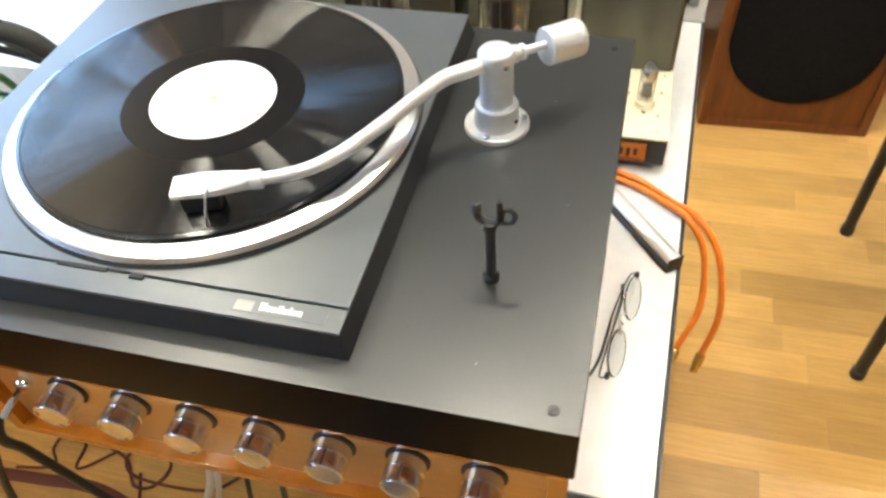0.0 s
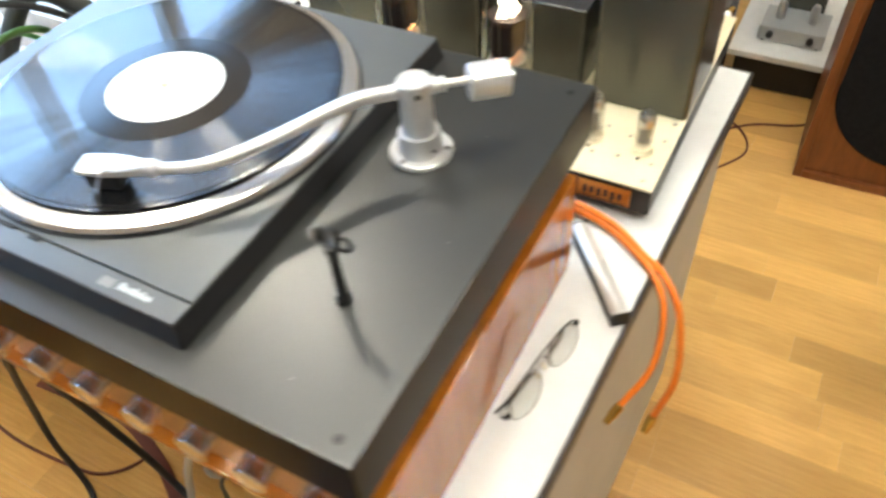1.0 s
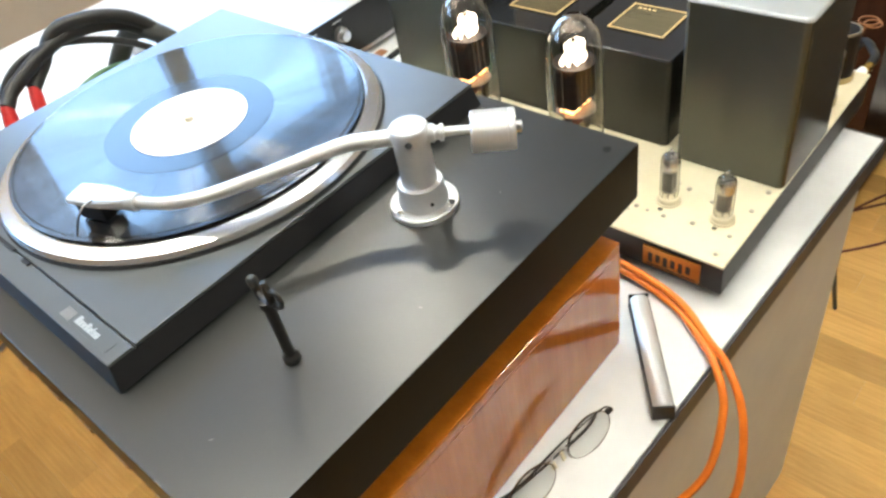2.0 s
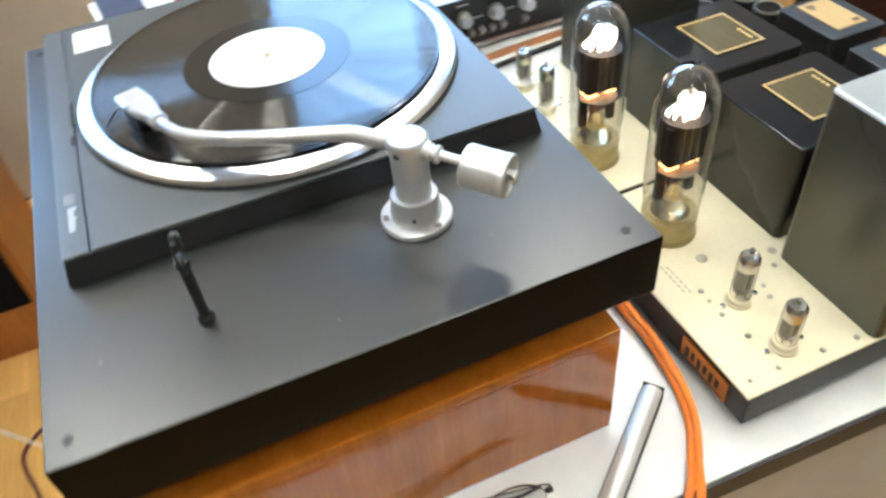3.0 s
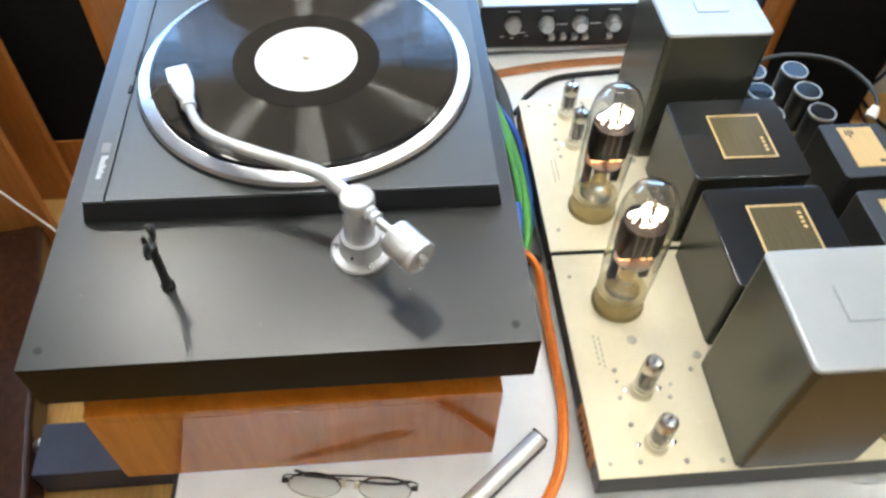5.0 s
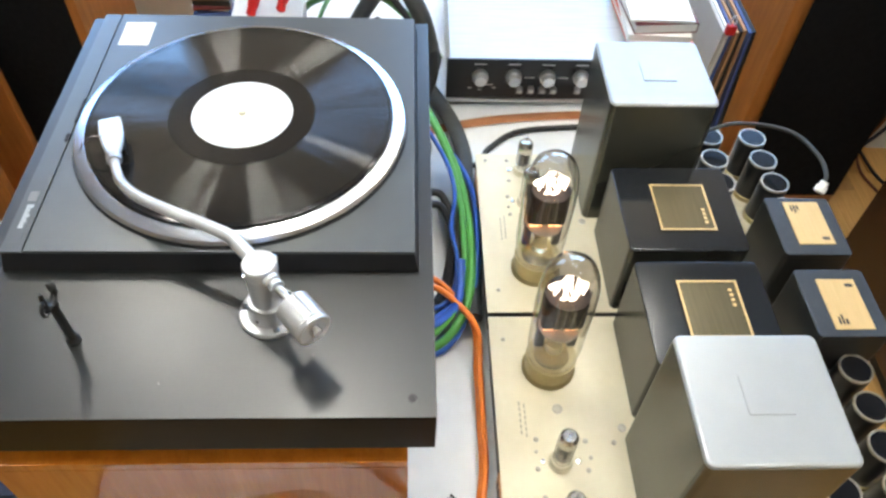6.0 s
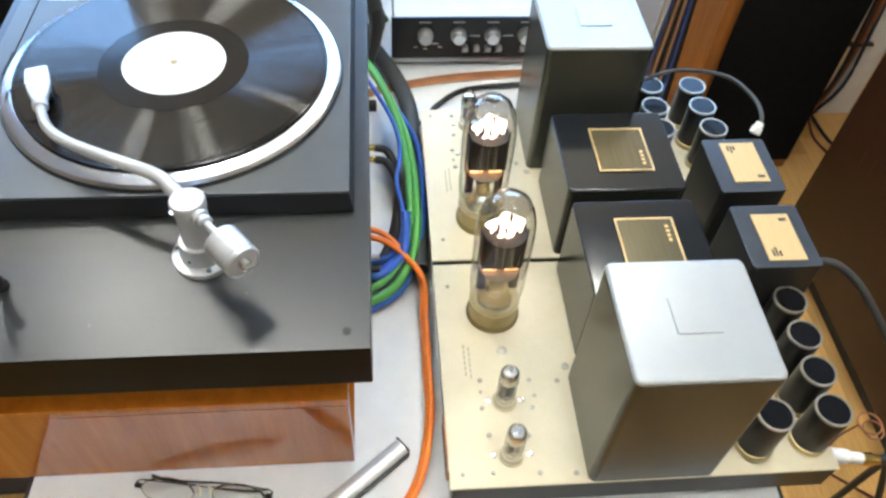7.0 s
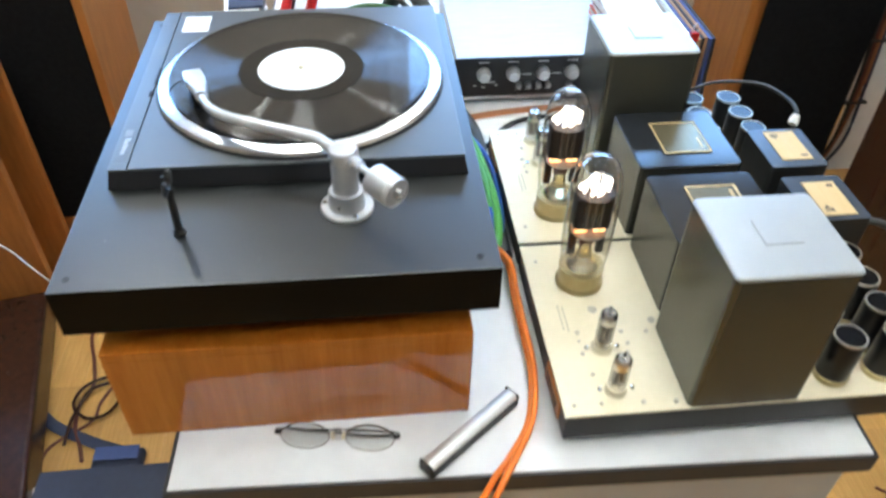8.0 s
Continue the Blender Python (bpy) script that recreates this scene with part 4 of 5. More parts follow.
part("side_panel", box(0.058, 0.08, -0.2, 0.205, 0.0, 0.60, bevel=0.002), M_woods, stand)
part("side_panel", box(-0.10, -0.078, -0.2, 0.205, 0.0, 0.60, bevel=0.002), M_woods, stand)
part("top", box(-0.10, 0.08, -0.2, 0.205, 0.6005, 0.62, bevel=0.002), M_woods, stand)

# ---- floor strips ----
M0 = {}
random.seed(11)
y = -0.75
count = 0
while y < 2.1:
    x = X0 + 0.3 + random.uniform(-0.4, 0)
    while x < 1.0:
        L = random.choice((0.34, 0.42, 0.5, 0.58))
        near = x + L > -1.2 and x < 0.75 and count < 290
        if near:
            if L not in M0:
                b = box(0, L - 0.0004, 0, 0.0696, -0.006, 0.0, bevel=0.0002, seg=1)
                me = bpy.data.meshes.new("strip")
                bmesh.ops.recalc_face_normals(b, faces=b.faces)
                b.to_mesh(me)
                b.free()
                me.materials.append(M_floor)
                M0[L] = me
            o = new("strip", M0[L])
            o.parent = floor
            o.location = (x, y, 0)
            count += 1
        x += L
    y += 0.07


# ---- cables on the desk ----
def cable(label, pts, r, m, flat=1.0, name="cable", cat="cable", group=""):
    ob = mesh_ob(name, tube(pts, r, 10, flat), m, 60)
    return tagged(ob, label, cat, group)


def plug(parent_pts, r, L, m, label, name="plug"):
    a, b = Vector(parent_pts[0]), Vector(parent_pts[1])
    return tagged(mesh_ob(name, lathe([(r * 0.8, 0), (r, 0.001), (r, L * 0.6), (r * 0.75, L * 0.65), (r * 0.75, L), (0, L)], 18, along(a, b)), m, 40), label, "plug")


ZT = 0.722
oc = thing("interconnect_cable", "bright orange paired audio cable with gold plugs hanging over the desk", "cable")
c1 = [(-0.285, 0.390, 0.757), (-0.272, 0.420, 0.754), (-0.225, 0.456, 0.740), (-0.160, 0.4575, 0.736), (-0.100, 0.4575, 0.734), (-0.040, 0.4565, 0.732), (0.020, 0.443, 0.7285), (0.062, 0.416, 0.7285), (0.084, 0.397, 0.7285), (0.104, 0.375, 0.705), (0.110, 0.340, 0.655), (0.091, 0.304, 0.616)]
c2 = [(-0.272, 0.390, 0.757), (-0.258, 0.422, 0.757), (-0.215, 0.4585, 0.748), (-0.160, 0.4600, 0.7435), (-0.100, 0.4600, 0.7415), (-0.040, 0.4590, 0.7390), (0.022, 0.446, 0.7350), (0.066, 0.420, 0.7300), (0.092, 0.403, 0.7285), (0.120, 0.380, 0.700), (0.135, 0.352, 0.635), (0.125, 0.330, 0.579)]
for c in (c1, c2):
    p1 = part("cord", tube(c, 0.0038, 12), M_orange, oc, "orange rubber cord")
    a, b = Vector(c[-1]), Vector(c[-1]) + (Vector(c[-1]) - Vector(c[-2])).normalized()
    part("plug", lathe([(0.0042, -0.002), (0.0056, 0.0), (0.0056, 0.014), (0.0044, 0.0145), (0.0044, 0.024), (0, 0.024)], 18, along(a, b)), M_goldm, p1, "gold plug")
    part("plug", lathe([(0.0042, -0.002), (0.0056, 0.0), (0.0056, 0.012), (0.0040, 0.0125), (0, 0.0125)], 18, along(Vector(c[0]), Vector(c[0]) + Vector((0, -1, 0)))), M_goldm, p1, "gold plug")

cable("dark grey braided cable sleeve lying on the desk", [(-0.745, 0.372, 0.7345), (-0.680, 0.405, 0.7345), (-0.600, 0.440, 0.7345), (-0.525, 0.4575, 0.7345), (-0.44, 0.4575, 0.7345), (-0.33, 0.4575, 0.7345), (-0.235, 0.457, 0.7345)], 0.0122, M_grey, 0.95)
cable("flat copper-brown ribbon cable across the desk", [(-0.56, 0.36, 0.7245), (-0.585, 0.42, 0.7245), (-0.606, 0.50, 0.7245), (-0.617, 0.58, 0.7245), (-0.625, 0.70, 0.7245)], 0.0095, M_brown, 0.2)
cable("thin black cable curving across the desk", [(-0.505, 0.473, 0.7265), (-0.520, 0.485, 0.7265), (-0.545, 0.500, 0.7265), (-0.580, 0.545, 0.7265), (-0.592, 0.635, 0.7265), (-0.60, 0.72, 0.7265)], 0.0042, M_rubber)
cable("bright green wire looping behind the wooden preamplifier", [(-0.60, 0.39, 0.775), (-0.545, 0.415, 0.775), (-0.461, 0.445, 0.762), (-0.395, 0.455, 0.757), (-0.337, 0.458, 0.757), (-0.280, 0.456, 0.752), (-0.235, 0.445, 0.745), (-0.200, 0.422, 0.742), (-0.178, 0.388, 0.745)], 0.0055, M_green)
cable("bright green wire looping behind the wooden preamplifier", [(-0.60, 0.385, 0.785), (-0.53, 0.415, 0.781), (-0.461, 0.438, 0.768), (-0.395, 0.447, 0.764), (-0.337, 0.449, 0.764), (-0.280, 0.447, 0.760), (-0.240, 0.436, 0.752), (-0.210, 0.415, 0.748), (-0.190, 0.386, 0.75)], 0.0042, M_green)
cable("blue wire looping behind the wooden preamplifier", [(-0.60, 0.395, 0.765), (-0.53, 0.425, 0.760), (-0.44, 0.463, 0.7525), (-0.36, 0.4675, 0.7495), (-0.30, 0.464, 0.7455), (-0.24, 0.450, 0.737), (-0.20, 0.428, 0.733), (-0.172, 0.386, 0.735)], 0.0040, M_blue)
cable("blue wire looping behind the wooden preamplifier", [(-0.56, 0.385, 0.79), (-0.47, 0.428, 0.775), (-0.41, 0.440, 0.768), (-0.357, 0.434, 0.760), (-0.315, 0.440, 0.755), (-0.270, 0.436, 0.750), (-0.245, 0.420, 0.748), (-0.235, 0.386, 0.75)], 0.0030, M_blue)
for k, sx in enumerate((-0.215, -0.225)):
    cable("thick blue plug lead at the preamplifier back", [(sx - 0.005, 0.386, 0.752 - 0.006 * k), (sx, 0.410, 0.752 - 0.006 * k), (sx - 0.03, 0.438, 0.752 - 0.004 * k), (sx - 0.075, 0.444, 0.766)], 0.0055, M_blue)
    plug([(sx - 0.005, 0.382, 0.758 + 0.01 * k), (sx - 0.005, 0.42, 0.758 + 0.01 * k)], 0.0058, 0.028, M_sil if k else M_rubber, "metal plug at the preamplifier back")
for k, sx in enumerate((-0.424, -0.402)):
    plug([(sx, 0.381, 0.757), (sx, 0.43, 0.757)], 0.0062, 0.030, M_goldm, "gold phono plug in the preamplifier back")
    cable("black phono lead behind the preamplifier", [(sx, 0.408, 0.757), (sx + 0.006, 0.424, 0.755), (sx + 0.04, 0.436, 0.742), (sx + 0.10, 0.432, 0.728), (sx + 0.16, 0.415, 0.7275), (sx + 0.18, 0.39, 0.7275)], 0.0052, M_rubber)
plug([(-0.50, 0.381, 0.765), (-0.50, 0.43, 0.765)], 0.011, 0.030, M_rubber, "round black plug in the preamplifier back")
cable("grey cable arching over the capacitors", [(-0.430, 0.740, 0.855), (-0.440, 0.790, 0.866), (-0.417, 0.845, 0.875), (-0.372, 0.864, 0.879), (-0.335, 0.862, 0.880), (-0.318, 0.852, 0.8735)], 0.0026, M_grey)
plug([(-0.316, 0.850, 0.8702), (-0.330, 0.862, 0.889)], 0.0065, 0.014, M_paper, "small white cable boot")
cable("dark cable running from the amplifier to the floor", [(-0.15, 0.860, 0.84), (-0.145, 0.90, 0.835), (-0.115, 0.94, 0.80), (-0.07, 1.0, 0.70), (-0.02, 1.1, 0.4), (0.02, 1.2, 0.02)], 0.0045, M_grey)
plug([(0.028, 0.8465, 0.755), (0.036, 0.90, 0.752)], 0.0075, 0.040, M_paper, "white and gold speaker plug at the amplifier back")
plug([(0.034, 0.885, 0.7528), (0.038, 0.92, 0.751)], 0.0066, 0.018, M_goldm, "gold speaker plug at the amplifier back")
cable("dark speaker cable behind the amplifier", [(0.0365, 0.902, 0.7518), (0.030, 0.94, 0.748), (-0.01, 1.01, 0.71), (-0.06, 1.08, 0.5), (-0.10, 1.14, 0.2), (-0.12, 1.18, 0.02)], 0.0052, M_rubber)
cl = thing("wire_coil", "small coil of pinkish bare wire beside the capacitors", "wire", (0.035, 0.852, 0.7745))
part("coil", join(ring(0.010, 0.0115, 0.06, 0.0615, 24, (0, 0, 0)), ring(0.0085, 0.0100, 0.055, 0.0565, 24, (0.004, 0.004, 0)), tube([(0.0, -0.010, 0.06), (-0.004, -0.012, 0.03), (-0.006, -0.010, 0.0005)], 0.001, 6)), M_brown, cl)

# ---- glasses ----
gl = thing("eyeglasses", "folded thin wire-rimmed eyeglasses lying on the desk", "eyeglasses", (0, 0, ZT))
GM = pose(0.036, 0.236, 0.0, 0, 0, 82)


def rim(cx):
    pts = []
    for k in range(24):
        a = 2 * math.pi * k / 24
        pts.append((cx + 0.0255 * math.cos(a), 0.0006, 0.0155 + 0.0145 * math.sin(a)))
    return pts


TILT_G = GM @ pose(0, 0, 0.0014, -30, 0, 0)
for cx in (-0.034, 0.034):
    pts = [TILT_G @ Vector(p) for p in rim(cx)]
    rm = part("rim", tube(pts + pts[:2], 0.0006, 6, steps=2), M_specs, gl, "thin pewter wire rim")
    lb = bmesh.new()
    vs = [lb.verts.new(TILT_G @ Vector((cx + (p[0] - cx) * 0.97, 0.0006, 0.0155 + (p[2] - 0.0155) * 0.97))) for p in rim(cx)]
    vs2 = [lb.verts.new(TILT_G @ Vector((cx + (p[0] - cx) * 0.97, -0.0010, 0.0155 + (p[2] - 0.0155) * 0.97))) for p in rim(cx)]
    lb.faces.new(vs)
    lb.faces.new(vs2[::-1])
    for k in range(24):
        lb.faces.new((vs[k], vs[(k + 1) % 24], vs2[(k + 1) % 24], vs2[k]))
    part("lens", lb, M_lens, rm, "clear lens").visible_shadow = False
part("bridge", tube([TILT_G @ Vector(p) for p in ((-0.0095, 0, 0.021), (-0.004, 0.001, 0.0245), (0.004, 0.001, 0.0245), (0.0095, 0, 0.021))], 0.0011, 6), M_sil, gl)
for sx in (-1, 1):
    part("nose_pad", box(-0.0025, 0.0025, -0.001, 0.001, -0.004, 0.004, bevel=0.0008, m=TILT_G @ pose(sx * 0.006, 0.006, 0.014, 0, 0, sx * 30)), M_cream, gl)
    part("hinge", box(-0.003, 0.003, -0.002, 0.002, -0.002, 0.002, bevel=0.0006, m=TILT_G @ pose(sx * 0.0625, 0.001, 0.0185)), M_black, gl)
    part("temple", tube([TILT_G @ Vector((sx * 0.0635, 0.001, 0.0185)), GM @ Vector((sx * 0.0615, 0.017, 0.0135)), GM @ Vector((sx * 0.02, 0.020 + 0.002 * sx, 0.0085)), GM @ Vector((-sx * 0.035, 0.020 + 0.002 * sx, 0.0045)), GM @ Vector((-sx * 0.058, 0.024 + 0.002 * sx, 0.0025))], [0.0008, 0.0008, 0.0009, 0.0015, 0.0015], 6), M_black, gl, "thin dark temple with black tip")

# ---- metal bar with black ends ----
RB = pose(0.030, 0.378, ZT, 0, 0, 129)
bar = thing("record_brush", "silver and black velvet record brush lying on the desk", "record brush")
bar.matrix_world = RB
hl = 0.0645
bmr = bmesh.new()
prof = [(-0.0085, 0.0125), (-0.0085, 0.0150), (-0.0050, 0.0185), (0.0, 0.0195), (0.0050, 0.0185), (0.0085, 0.0150), (0.0085, 0.0125)]
pa, pb = [bmr.verts.new((-hl, y, z)) for y, z in prof], [bmr.verts.new((hl, y, z)) for y, z in prof]
for k in range(7):
    bmr.faces.new((pa[k], pa[(k + 1) % 7], pb[(k + 1) % 7], pb[k]))
bmr.faces.new(pa)
bmr.faces.new(pb)
part("handle", bmr, M_brush, bar, "rounded aluminium handle", 40)
part("body", box(-hl, hl, -0.0098, 0.0098, 0.0030, 0.0124, bevel=0.001), M_black, bar, "black plastic body")
part("velvet_pad", box(-hl, hl, -0.0092, 0.0092, 0.0003, 0.0029, bevel=0.0008), M_cloth, bar, "black velvet pad")
for e in (-1, 1):
    part("end_cap", box(*sorted((e * (hl + 0.0001), e * (hl + 0.002))), -0.0095, 0.0095, 0.0005, 0.0190, bevel=0.0008), M_black, bar, "black plastic end cap")

# ---- books on the receiver, sleeves, clutter ----
zb = 0.7225 + 0.0845
for nm, lb, mt, a, th, dxx in (("book", "orange-red paperback lying on the amplifier lid", M_redbook, 2, 0.012, 0.0), ("book", "white paperback lying on an orange book", M_paper, -3, 0.012, -0.006), ("book", "maroon book lying on the stack of books", M_maroon, 4, 0.016, -0.012), ("booklet", "white glossy booklet on top of the books", M_paper, -2, 0.004, -0.015)):
    bk = thing(nm, lb, "book", (-0.745 + dxx, 0.757, zb), group="stack of books")
    bk.rotation_euler = (0, 0, radians(a))
    part("cover", join(box(-0.075, 0.075, -0.048, 0.048, 0.0, 0.0012), box(-0.075, 0.075, -0.048, 0.048, th - 0.0012, th), box(-0.075, 0.075, 0.0468, 0.048, 0.0012, th - 0.0012)), mt, bk)
    part("page_block", box(-0.073, 0.0735, -0.0465, 0.0467, 0.0013, th - 0.0013), M_paper, bk)
    zb += th + 0.0003
rack = thing("record_rack", "low brown wooden rack holding record sleeves", "rack", (-1.0, 0.948, 0))
part("shelf", box(-0.17, 0.17, -0.075, 0.075, 0.40, 0.42, bevel=0.002), M_woods, rack)
for rx in (-0.155, 0.155):
    part("side", box(rx - 0.012, rx + 0.012, -0.075, 0.075, 0.0, 0.40, bevel=0.002), M_woods, rack)
for k, mt in enumerate((M_panel, M_paper, M_bluebook, M_tan, M_black, M_tan, M_bluebook, M_black)):
    sl = thing("record_sleeve", "worn cardboard record sleeve standing in the rack", "record sleeve", (-0.99 - 0.003 * (k % 3), 0.900 + 0.013 * k, 0.4205), group="record sleeves")
    sl.rotation_euler = (radians(-5 + k), 0, 0)
    part("sleeve", box(-0.155, 0.155, -0.003, 0.003, 0.0, 0.312, bevel=0.001), mt, sl)
tri = thing("red_clip", "small red plastic clip on the record sleeves", "clip", (-0.83, 0.932, 0.7445))
part("jaw", box(-0.006, 0.006, -0.008, 0.008, -0.012, 0.006, bevel=0.002), M_red, tri)
part("lever", tube([(0, -0.004, 0.006), (0.002, -0.006, 0.016), (0, 0, 0.024), (0, 0.005, 0.014), (0, 0.004, 0.006)], 0.0014, 6), M_sil, tri)

jb = thing("junction_box", "small grey connector box on the desk behind the turntable", "box", (-0.672, 0.180, ZT))
part("case", box(-0.035, 0.035, -0.05, 0.05, 0.0, 0.145, bevel=0.003), M_panel, jb)
for k, (px, py) in enumerate(((-0.655, 0.158), (-0.668, 0.198))):
    tp = thing("test_lead", "thick black cable with a red insulated plug", "cable", group="red plugs")
    d0 = Vector((px, py, ZT + 0.1455))
    d1 = Vector((px - 0.022, py + 0.018, ZT + 0.195))
    part("red_boot", lathe([(0.004, 0), (0.0070, 0.003), (0.0062, 0.012), (0.0078, 0.016), (0.0080, 0.036), (0.0065, 0.05), (0, 0.05)], 20, along(d0, d1)), M_red, tp, "red insulating boot")
    q = d0 + (d1 - d0).normalized() * 0.048
    part("cord", tube([q, q + Vector((-0.012, 0.025, 0.014)), (-0.690, 0.275, 0.945 + 0.012 * k), (-0.685 + 0.006 * k, 0.350, 0.925 + 0.012 * k), (-0.665, 0.400, 0.86 + 0.01 * k), (-0.645 + 0.01 * k, 0.415, 0.80), (-0.62 + 0.012 * k, 0.40, 0.755)], 0.0085, 12), M_rubber, tp, "thick black cord")
cable("thick black hose arching behind the turntable", [(-0.78, 0.27, 0.73), (-0.74, 0.32, 0.84), (-0.705, 0.355, 0.905), (-0.672, 0.375, 0.905), (-0.650, 0.400, 0.865), (-0.655, 0.415, 0.80), (-0.70, 0.41, 0.745)], 0.0125, M_grey)
cable("thin black cable arching behind the turntable", [(-0.76, 0.25, 0.727), (-0.72, 0.31, 0.80), (-0.69, 0.335, 0.845), (-0.65, 0.345, 0.83), (-0.63, 0.35, 0.75)], 0.0022, M_rubber)
cable("black cable arching behind the turntable", [(-0.72, 0.15, 0.728), (-0.715, 0.165, 0.84), (-0.71, 0.19, 0.915), (-0.70, 0.25, 0.940), (-0.675, 0.33, 0.915), (-0.645, 0.385, 0.86), (-0.61, 0.40, 0.80), (-0.58, 0.395, 0.785)], 0.0045, M_rubber)
cable("green cable arching among the hoses behind the turntable", [(-0.80, 0.17, 0.727), (-0.75, 0.205, 0.80), (-0.715, 0.240, 0.855), (-0.700, 0.30, 0.880), (-0.705, 0.36, 0.858), (-0.73, 0.41, 0.78), (-0.76, 0.43, 0.727)], 0.0048, M_leaf)
cable("thin green cable arching among the hoses behind the turntable", [(-0.82, 0.22, 0.726), (-0.76, 0.25, 0.82), (-0.725, 0.275, 0.862), (-0.715, 0.33, 0.868), (-0.74, 0.39, 0.80), (-0.80, 0.42, 0.726)], 0.0034, M_green)
zz = ZT + 0.0004
random.seed(5)
for k in range(22):
    mt = (M_woodd, M_paper, M_black, M_panel, M_bluebook, M_paper, M_maroon, M_black, M_tan, M_paper, M_navy)[k % 11]
    th = 0.0045 + 0.0045 * random.random()
    cdc = thing("disc_case", "thin plastic disc case in a loose stack on the desk", "disc case", (-0.735 + random.uniform(-0.008, 0.008), 0.112 + random.uniform(-0.006, 0.006), zz), group="stack of disc cases")
    cdc.rotation_euler = (0, 0, radians(random.uniform(-7, 7)))
    part("case", box(-0.063, 0.02, -0.045, 0.01, 0.0, th, bevel=0.0008), mt, cdc)
    zz += th + 0.0003

# ---- floor clutter ----
nb = thing("power_supply", "flat black box lying on the floor under the desk", "box", (-0.338, -0.235, 0))
part("case", box(-0.052, 0.052, -0.155, 0.155, 0.003, 0.088, bevel=0.004), M_navy, nb)
for fx in (-0.04, 0.04):
    for fy in (-0.13, 0.13):
        part("foot", box(fx - 0.006, fx + 0.006, fy - 0.006, fy + 0.006, 0.0, 0.003), M_rubber, nb)
plug([(-0.36, -0.392, 0.05), (-0.38, -0.44, 0.04)], 0.012, 0.045, M_paper, "white plug on the floor box")
cable("navy fabric strap lying on the floor", [(-0.64, -0.52, 0.006), (-0.592, -0.470, 0.006), (-0.558, -0.433, 0.006), (-0.529, -0.383, 0.006), (-0.499, -0.323, 0.007), (-0.473, -0.262, 0.010)], 0.013, M_navy, 0.25, "strap", "strap")
bag = thing("pouch", "small soft navy blue cloth pouch on the floor", "pouch", (-0.452, -0.272, 0))
pb = box(-0.026, 0.030, -0.052, 0.052, 0.0005, 0.034, bevel=0.010, seg=3)
for v in pb.verts:
    v.co.z *= 1.0 - 0.25 * abs(v.co.y) / 0.052
    v.co.x += 0.006 * math.sin(v.co.y * 60)
part("cloth", pb, M_navy, bag)
part("flap", box(-0.020, 0.012, -0.045, 0.045, 0.0345, 0.037, bevel=0.001), M_bluebook, bag)
cable("red-brown mains cable looped on the floor", [(-0.90, -0.36, 0.005), (-0.833, -0.413, 0.005), (-0.732, -0.388, 0.005), (-0.662, -0.374, 0.006), (-0.609, -0.391, 0.006), (-0.548, -0.386, 0.006), (-0.50, -0.365, 0.006), (-0.462, -0.352, 0.005)], 0.0044, M_redbrown)
cable("dark brown cable coiled in a loop on the floor", [(-0.50, -0.395, 0.014), (-0.56, -0.395, 0.015), (-0.598, -0.387, 0.015), (-0.642, -0.373, 0.016), (-0.660, -0.327, 0.014), (-0.627, -0.303, 0.012), (-0.578, -0.321, 0.012), (-0.566, -0.365, 0.014), (-0.60, -0.398, 0.022), (-0.655, -0.385, 0.016), (-0.69, -0.33, 0.006), (-0.70, -0.24, 0.005)], 0.0040, M_woodd)
cable("thin red-brown cable crossing the floor", [(-0.40, -0.450, 0.0045), (-0.431, -0.438, 0.0045), (-0.503, -0.428, 0.0045), (-0.564, -0.355, 0.0045), (-0.62, -0.345, 0.0045), (-0.72, -0.30, 0.0045)], 0.0036, M_redbrown)
cable("thin black cable beside the power supply", [(-0.40, -0.14, 0.004), (-0.43, -0.175, 0.004), (-0.42, -0.215, 0.004), (-0.40, -0.20, 0.004), (-0.41, -0.10, 0.004), (-0.46, -0.03, 0.004)], 0.0034, M_rubber)
cable("thin white cable hanging beside the loudspeaker", [(-0.80, -0.62, 0.42), (-0.80, -0.508, 0.325), (-0.80, -0.470, 0.262), (-0.78, -0.42, 0.21), (-0.75, -0.33, 0.10), (-0.72, -0.25, 0.004)], 0.0022, M_paper)
cable("black mains cable hanging in front of the desk", [(-0.62, 0.10, 0.66), (-0.673, 0.077, 0.55), (-0.755, 0.087, 0.42), (-0.814, 0.090, 0.28), (-0.837, 0.082, 0.14), (-0.819, 0.073, 0.012), (-0.74, 0.03, 0.006)], 0.0058, M_rubber)
cable("black mains cable hanging in front of the desk", [(-0.62, 0.12, 0.66), (-0.669, 0.078, 0.55), (-0.698, 0.099, 0.45), (-0.695, 0.115, 0.34), (-0.685, 0.130, 0.22), (-0.674, 0.144, 0.10), (-0.648, 0.147, 0.012), (-0.56, 0.13, 0.007)], 0.0066, M_rubber)
cable("thin red-brown cable curving over the floor", [(-1.159, 0.097, 0.004), (-1.047, 0.080, 0.004), (-0.917, 0.085, 0.004), (-0.818, 0.102, 0.004), (-0.765, 0.158, 0.004), (-0.774, 0.206, 0.004), (-0.80, 0.26, 0.004)], 0.0032, M_redbrown)
cable("thin brown cable looped on the floor", [(-1.05, 0.22, 0.0035), (-0.978, 0.238, 0.0035), (-1.001, 0.273, 0.0035), (-0.990, 0.308, 0.0035), (-0.942, 0.296, 0.0035), (-0.928, 0.243, 0.0035), (-0.86, 0.30, 0.0035)], 0.003, M_redbrown)
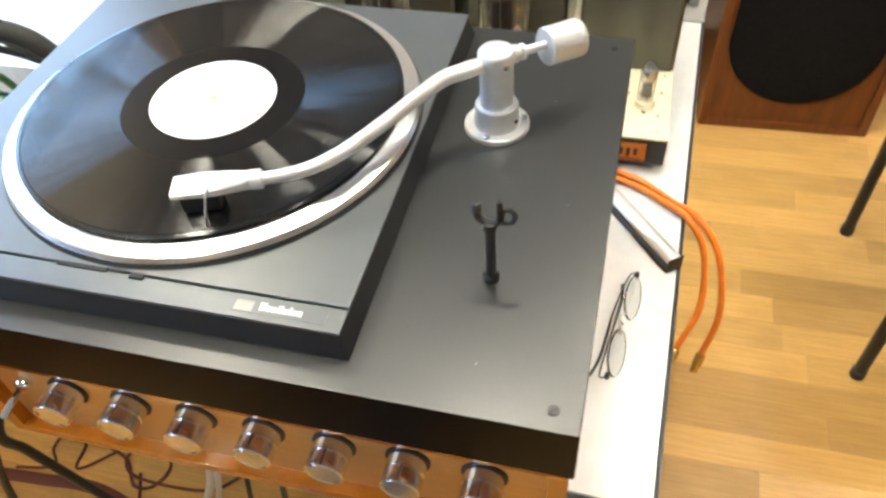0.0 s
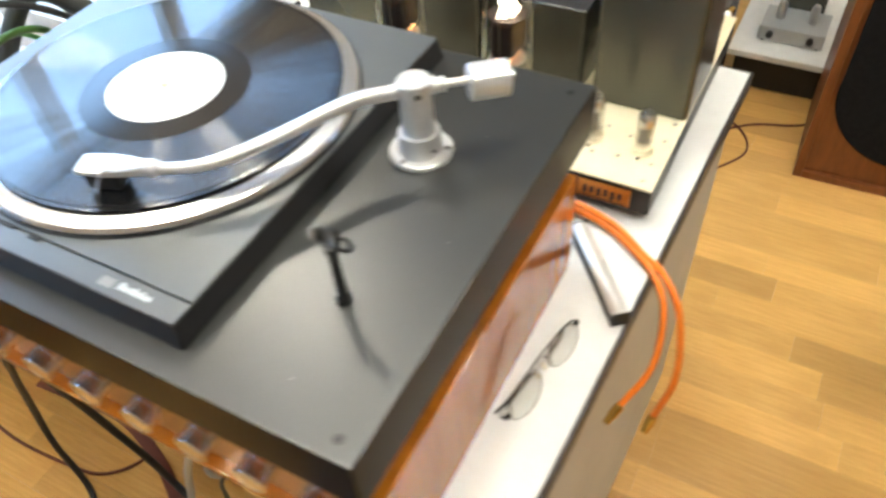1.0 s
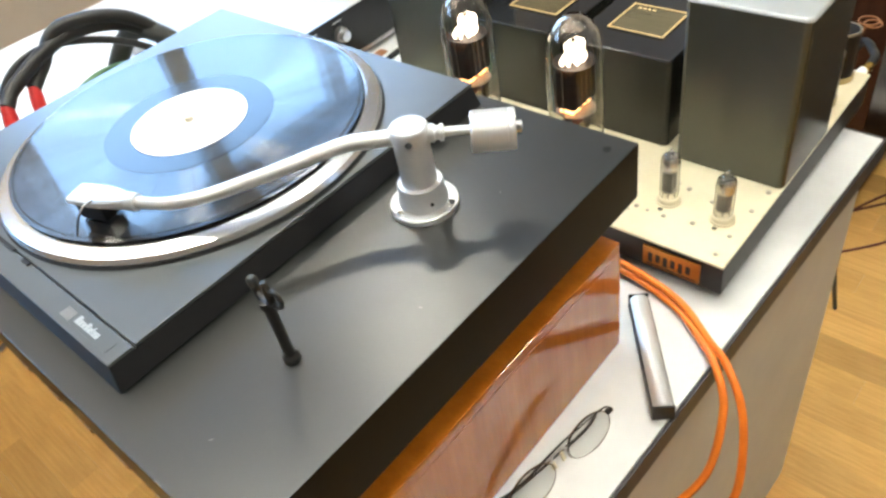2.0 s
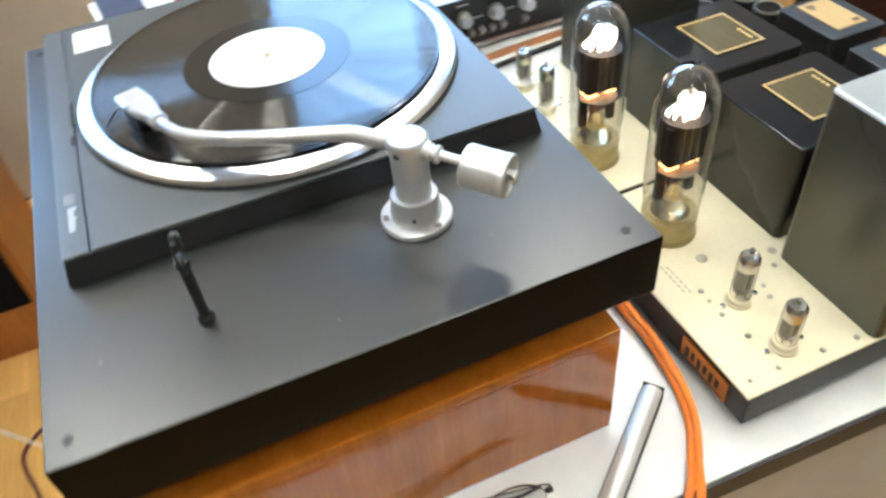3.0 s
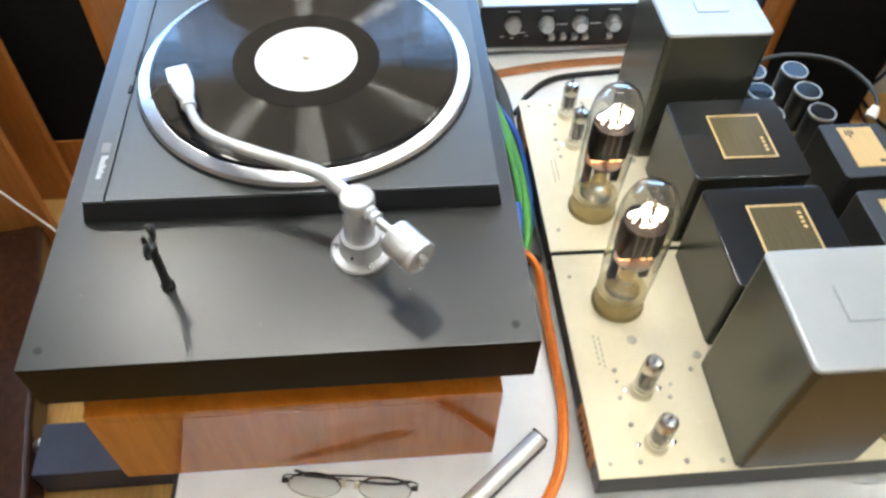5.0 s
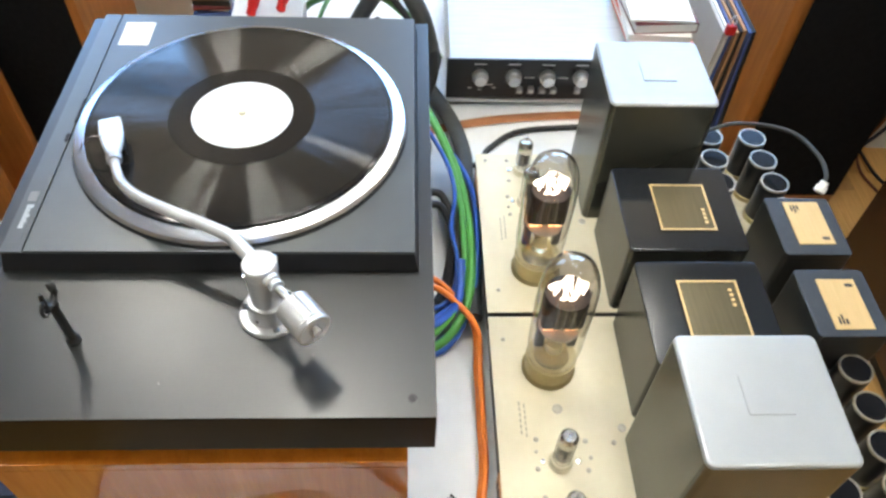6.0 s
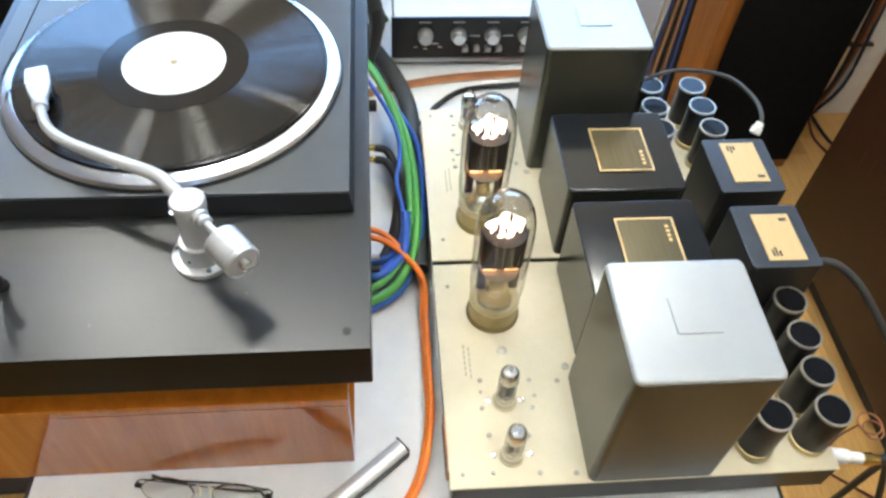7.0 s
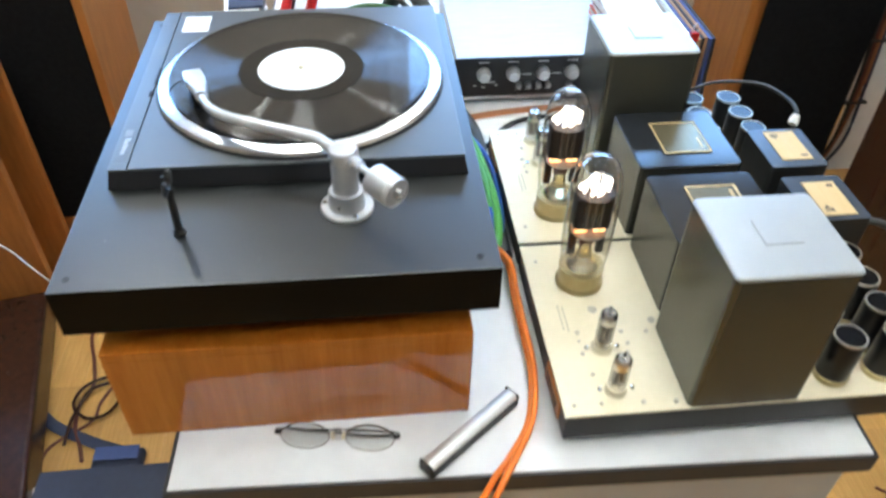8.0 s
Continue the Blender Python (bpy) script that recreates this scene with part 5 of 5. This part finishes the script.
cable("grey mains cable hanging behind the front panel", [(-0.47, 0.19, 0.66), (-0.480, 0.17, 0.45), (-0.491, 0.156, 0.35), (-0.513, 0.142, 0.28), (-0.541, 0.133, 0.20), (-0.570, 0.128, 0.10), (-0.60, 0.12, 0.007)], 0.0066, M_panel)
cable("grey signal cable hanging behind the front panel", [(-0.46, 0.20, 0.66), (-0.470, 0.17, 0.45), (-0.481, 0.157, 0.35), (-0.508, 0.156, 0.25), (-0.514, 0.154, 0.18), (-0.494, 0.193, 0.12), (-0.444, 0.217, 0.10), (-0.38, 0.22, 0.15)], 0.0046, M_panel)
cable("thin black cable hanging behind the front panel", [(-0.40, 0.19, 0.66), (-0.42, 0.16, 0.45), (-0.431, 0.150, 0.35), (-0.458, 0.160, 0.25), (-0.480, 0.146, 0.20), (-0.509, 0.153, 0.10), (-0.53, 0.16, 0.005)], 0.0036, M_rubber)
cable("thin black cable hanging behind the front panel", [(-0.36, 0.20, 0.66), (-0.372, 0.165, 0.45), (-0.385, 0.160, 0.34), (-0.40, 0.165, 0.22), (-0.41, 0.18, 0.10), (-0.44, 0.20, 0.005)], 0.0042, M_rubber)
cable("red-brown flat cable on the floor", [(-1.10, 0.20, 0.004), (-0.99, 0.208, 0.004), (-0.86, 0.213, 0.004), (-0.72, 0.17, 0.004), (-0.60, 0.10, 0.004)], 0.012, M_redbrown, 0.25)
cable("thin brown cable coiled on the floor", [(-0.90, 0.30, 0.004), (-0.84, 0.28, 0.004), (-0.80, 0.235, 0.004), (-0.76, 0.245, 0.004), (-0.75, 0.29, 0.006), (-0.80, 0.31, 0.007), (-0.84, 0.285, 0.009), (-0.80, 0.25, 0.009), (-0.66, 0.255, 0.004), (-0.60, 0.30, 0.004)], 0.0032, M_redbrown)
ps = thing("power_strip", "blue and white power strip on the floor", "power strip", (-0.68, 0.32, 0))
part("body", box(-0.12, 0.12, -0.025, 0.025, 0.0, 0.04, bevel=0.004), M_blue, ps)
part("top", box(-0.115, 0.115, -0.021, 0.021, 0.0402, 0.045, bevel=0.001), M_paper, ps)
cable("thin dark cable lying on the floor", [(-0.25, 1.30, 0.003), (-0.05, 1.55, 0.003), (0.06, 1.66, 0.003), (0.19, 1.715, 0.003), (0.30, 1.85, 0.003)], 0.003, M_redbrown)
cable("thin dark cable looped on the floor", [(-0.10, 1.45, 0.003), (-0.01, 1.64, 0.003), (0.05, 1.62, 0.003), (0.076, 1.544, 0.003), (0.03, 1.46, 0.003), (-0.06, 1.36, 0.003)], 0.003, M_redbrown)

# ---- stool legs, low shelf with a spare amplifier ----
st = thing("stool", "black tubular steel stool with a black seat", "stool", (0.74, 0.96, 0))
for lx, ly in ((-0.20, 0.198), (-0.218, -0.20), (0.20, 0.198), (0.20, -0.20)):
    lg = part("leg", tube([(lx, ly, 0.012), (lx, ly, 0.2), (lx, ly, 0.43)], 0.0125, 14), M_black, st, "black steel tube leg")
    part("rubber_foot", lathe([(0.0145, 0.0), (0.0145, 0.02), (0.0127, 0.021), (0, 0.021)], 16, centre=(lx, ly, 0)), M_rubber, lg)
part("seat", box(-0.21, 0.21, -0.21, 0.21, 0.43, 0.47, bevel=0.012, seg=3), M_rubber, st, "black seat")
sh = thing("low_shelf", "low white shelf board on a black plinth", "shelf", (0.22, 2.1, 0))
part("board", box(-0.28, 0.30, -0.30, 0.30, 0.112, 0.13, bevel=0.002), M_white, sh)
part("plinth", box(-0.26, 0.28, -0.26, 0.28, 0.0, 0.112), M_black, sh)
sa = thing("spare_amplifier", "small silver valve amplifier with knobs and glass valves", "amplifier", (0.085, 1.93, 0.1305))
part("chassis", box(-0.085, 0.085, -0.06, 0.06, 0.004, 0.045, bevel=0.002), M_cantop, sa, "silver chassis")
part("transformer", box(-0.05, 0.06, 0.065, 0.19, 0.004, 0.13, bevel=0.006), M_can, sa, "grey transformer")
for fx in (-0.055, 0.05):
    part("knob", lathe([(0.009, 0), (0.009, 0.012), (0.007, 0.014), (0, 0.014)], 18, pose(fx, -0.06, 0.026, 90, 0, 0)), M_black, sa)
    part("valve", lathe([(0.011, 0.045), (0.012, 0.05), (0.012, 0.085), (0.008, 0.097), (0, 0.1)], 18, centre=(fx * 0.8, 0.0, 0)), M_sil, sa, "glass valve")
for fx in (-0.07, 0.07):
    for fy in (-0.05, 0.05):
        part("foot", box(fx - 0.006, fx + 0.006, fy - 0.006, fy + 0.006, 0.0, 0.004), M_rubber, sa)
slab = thing("white_board", "tall narrow white board with cables tied to it", "board", (-1.36, 1.765, 0))
part("board", box(-0.012, 0.012, -0.036, 0.062, 0.0, 1.2, bevel=0.003), M_white, slab)
for k, (a, mt) in enumerate(((-0.040, M_brown), (-0.050, M_redbrown), (-0.060, M_rubber), (-0.030, M_navy))):
    part("cord", tube([(0.019, a - 0.03, 0.006), (0.020, a + 0.006 * k, 0.12), (0.018, a + 0.012, 0.32), (0.018, a - 0.006, 0.62), (0.018, a + 0.010, 0.90), (0.018, a, 1.18)], 0.0052, 8), mt, slab, "cord tied to the board")
for z in (0.25, 0.45, 0.65, 0.85):
    part("tie", box(0.0125, 0.0255, -0.070, 0.006, z, z + 0.007), M_rubber, slab)
cable("black cable lying on the floor by the loudspeaker", [(-1.34, 1.70, 0.006), (-1.22, 1.71, 0.006), (-1.10, 1.76, 0.006), (-1.00, 1.73, 0.006), (-0.93, 1.70, 0.006)], 0.005, M_rubber)
cable("dark cable lying on the floor by the loudspeaker", [(-1.33, 1.69, 0.005), (-1.24, 1.67, 0.005), (-1.15, 1.69, 0.005), (-1.04, 1.70, 0.005), (-0.95, 1.82, 0.005)], 0.004, M_redbrown)
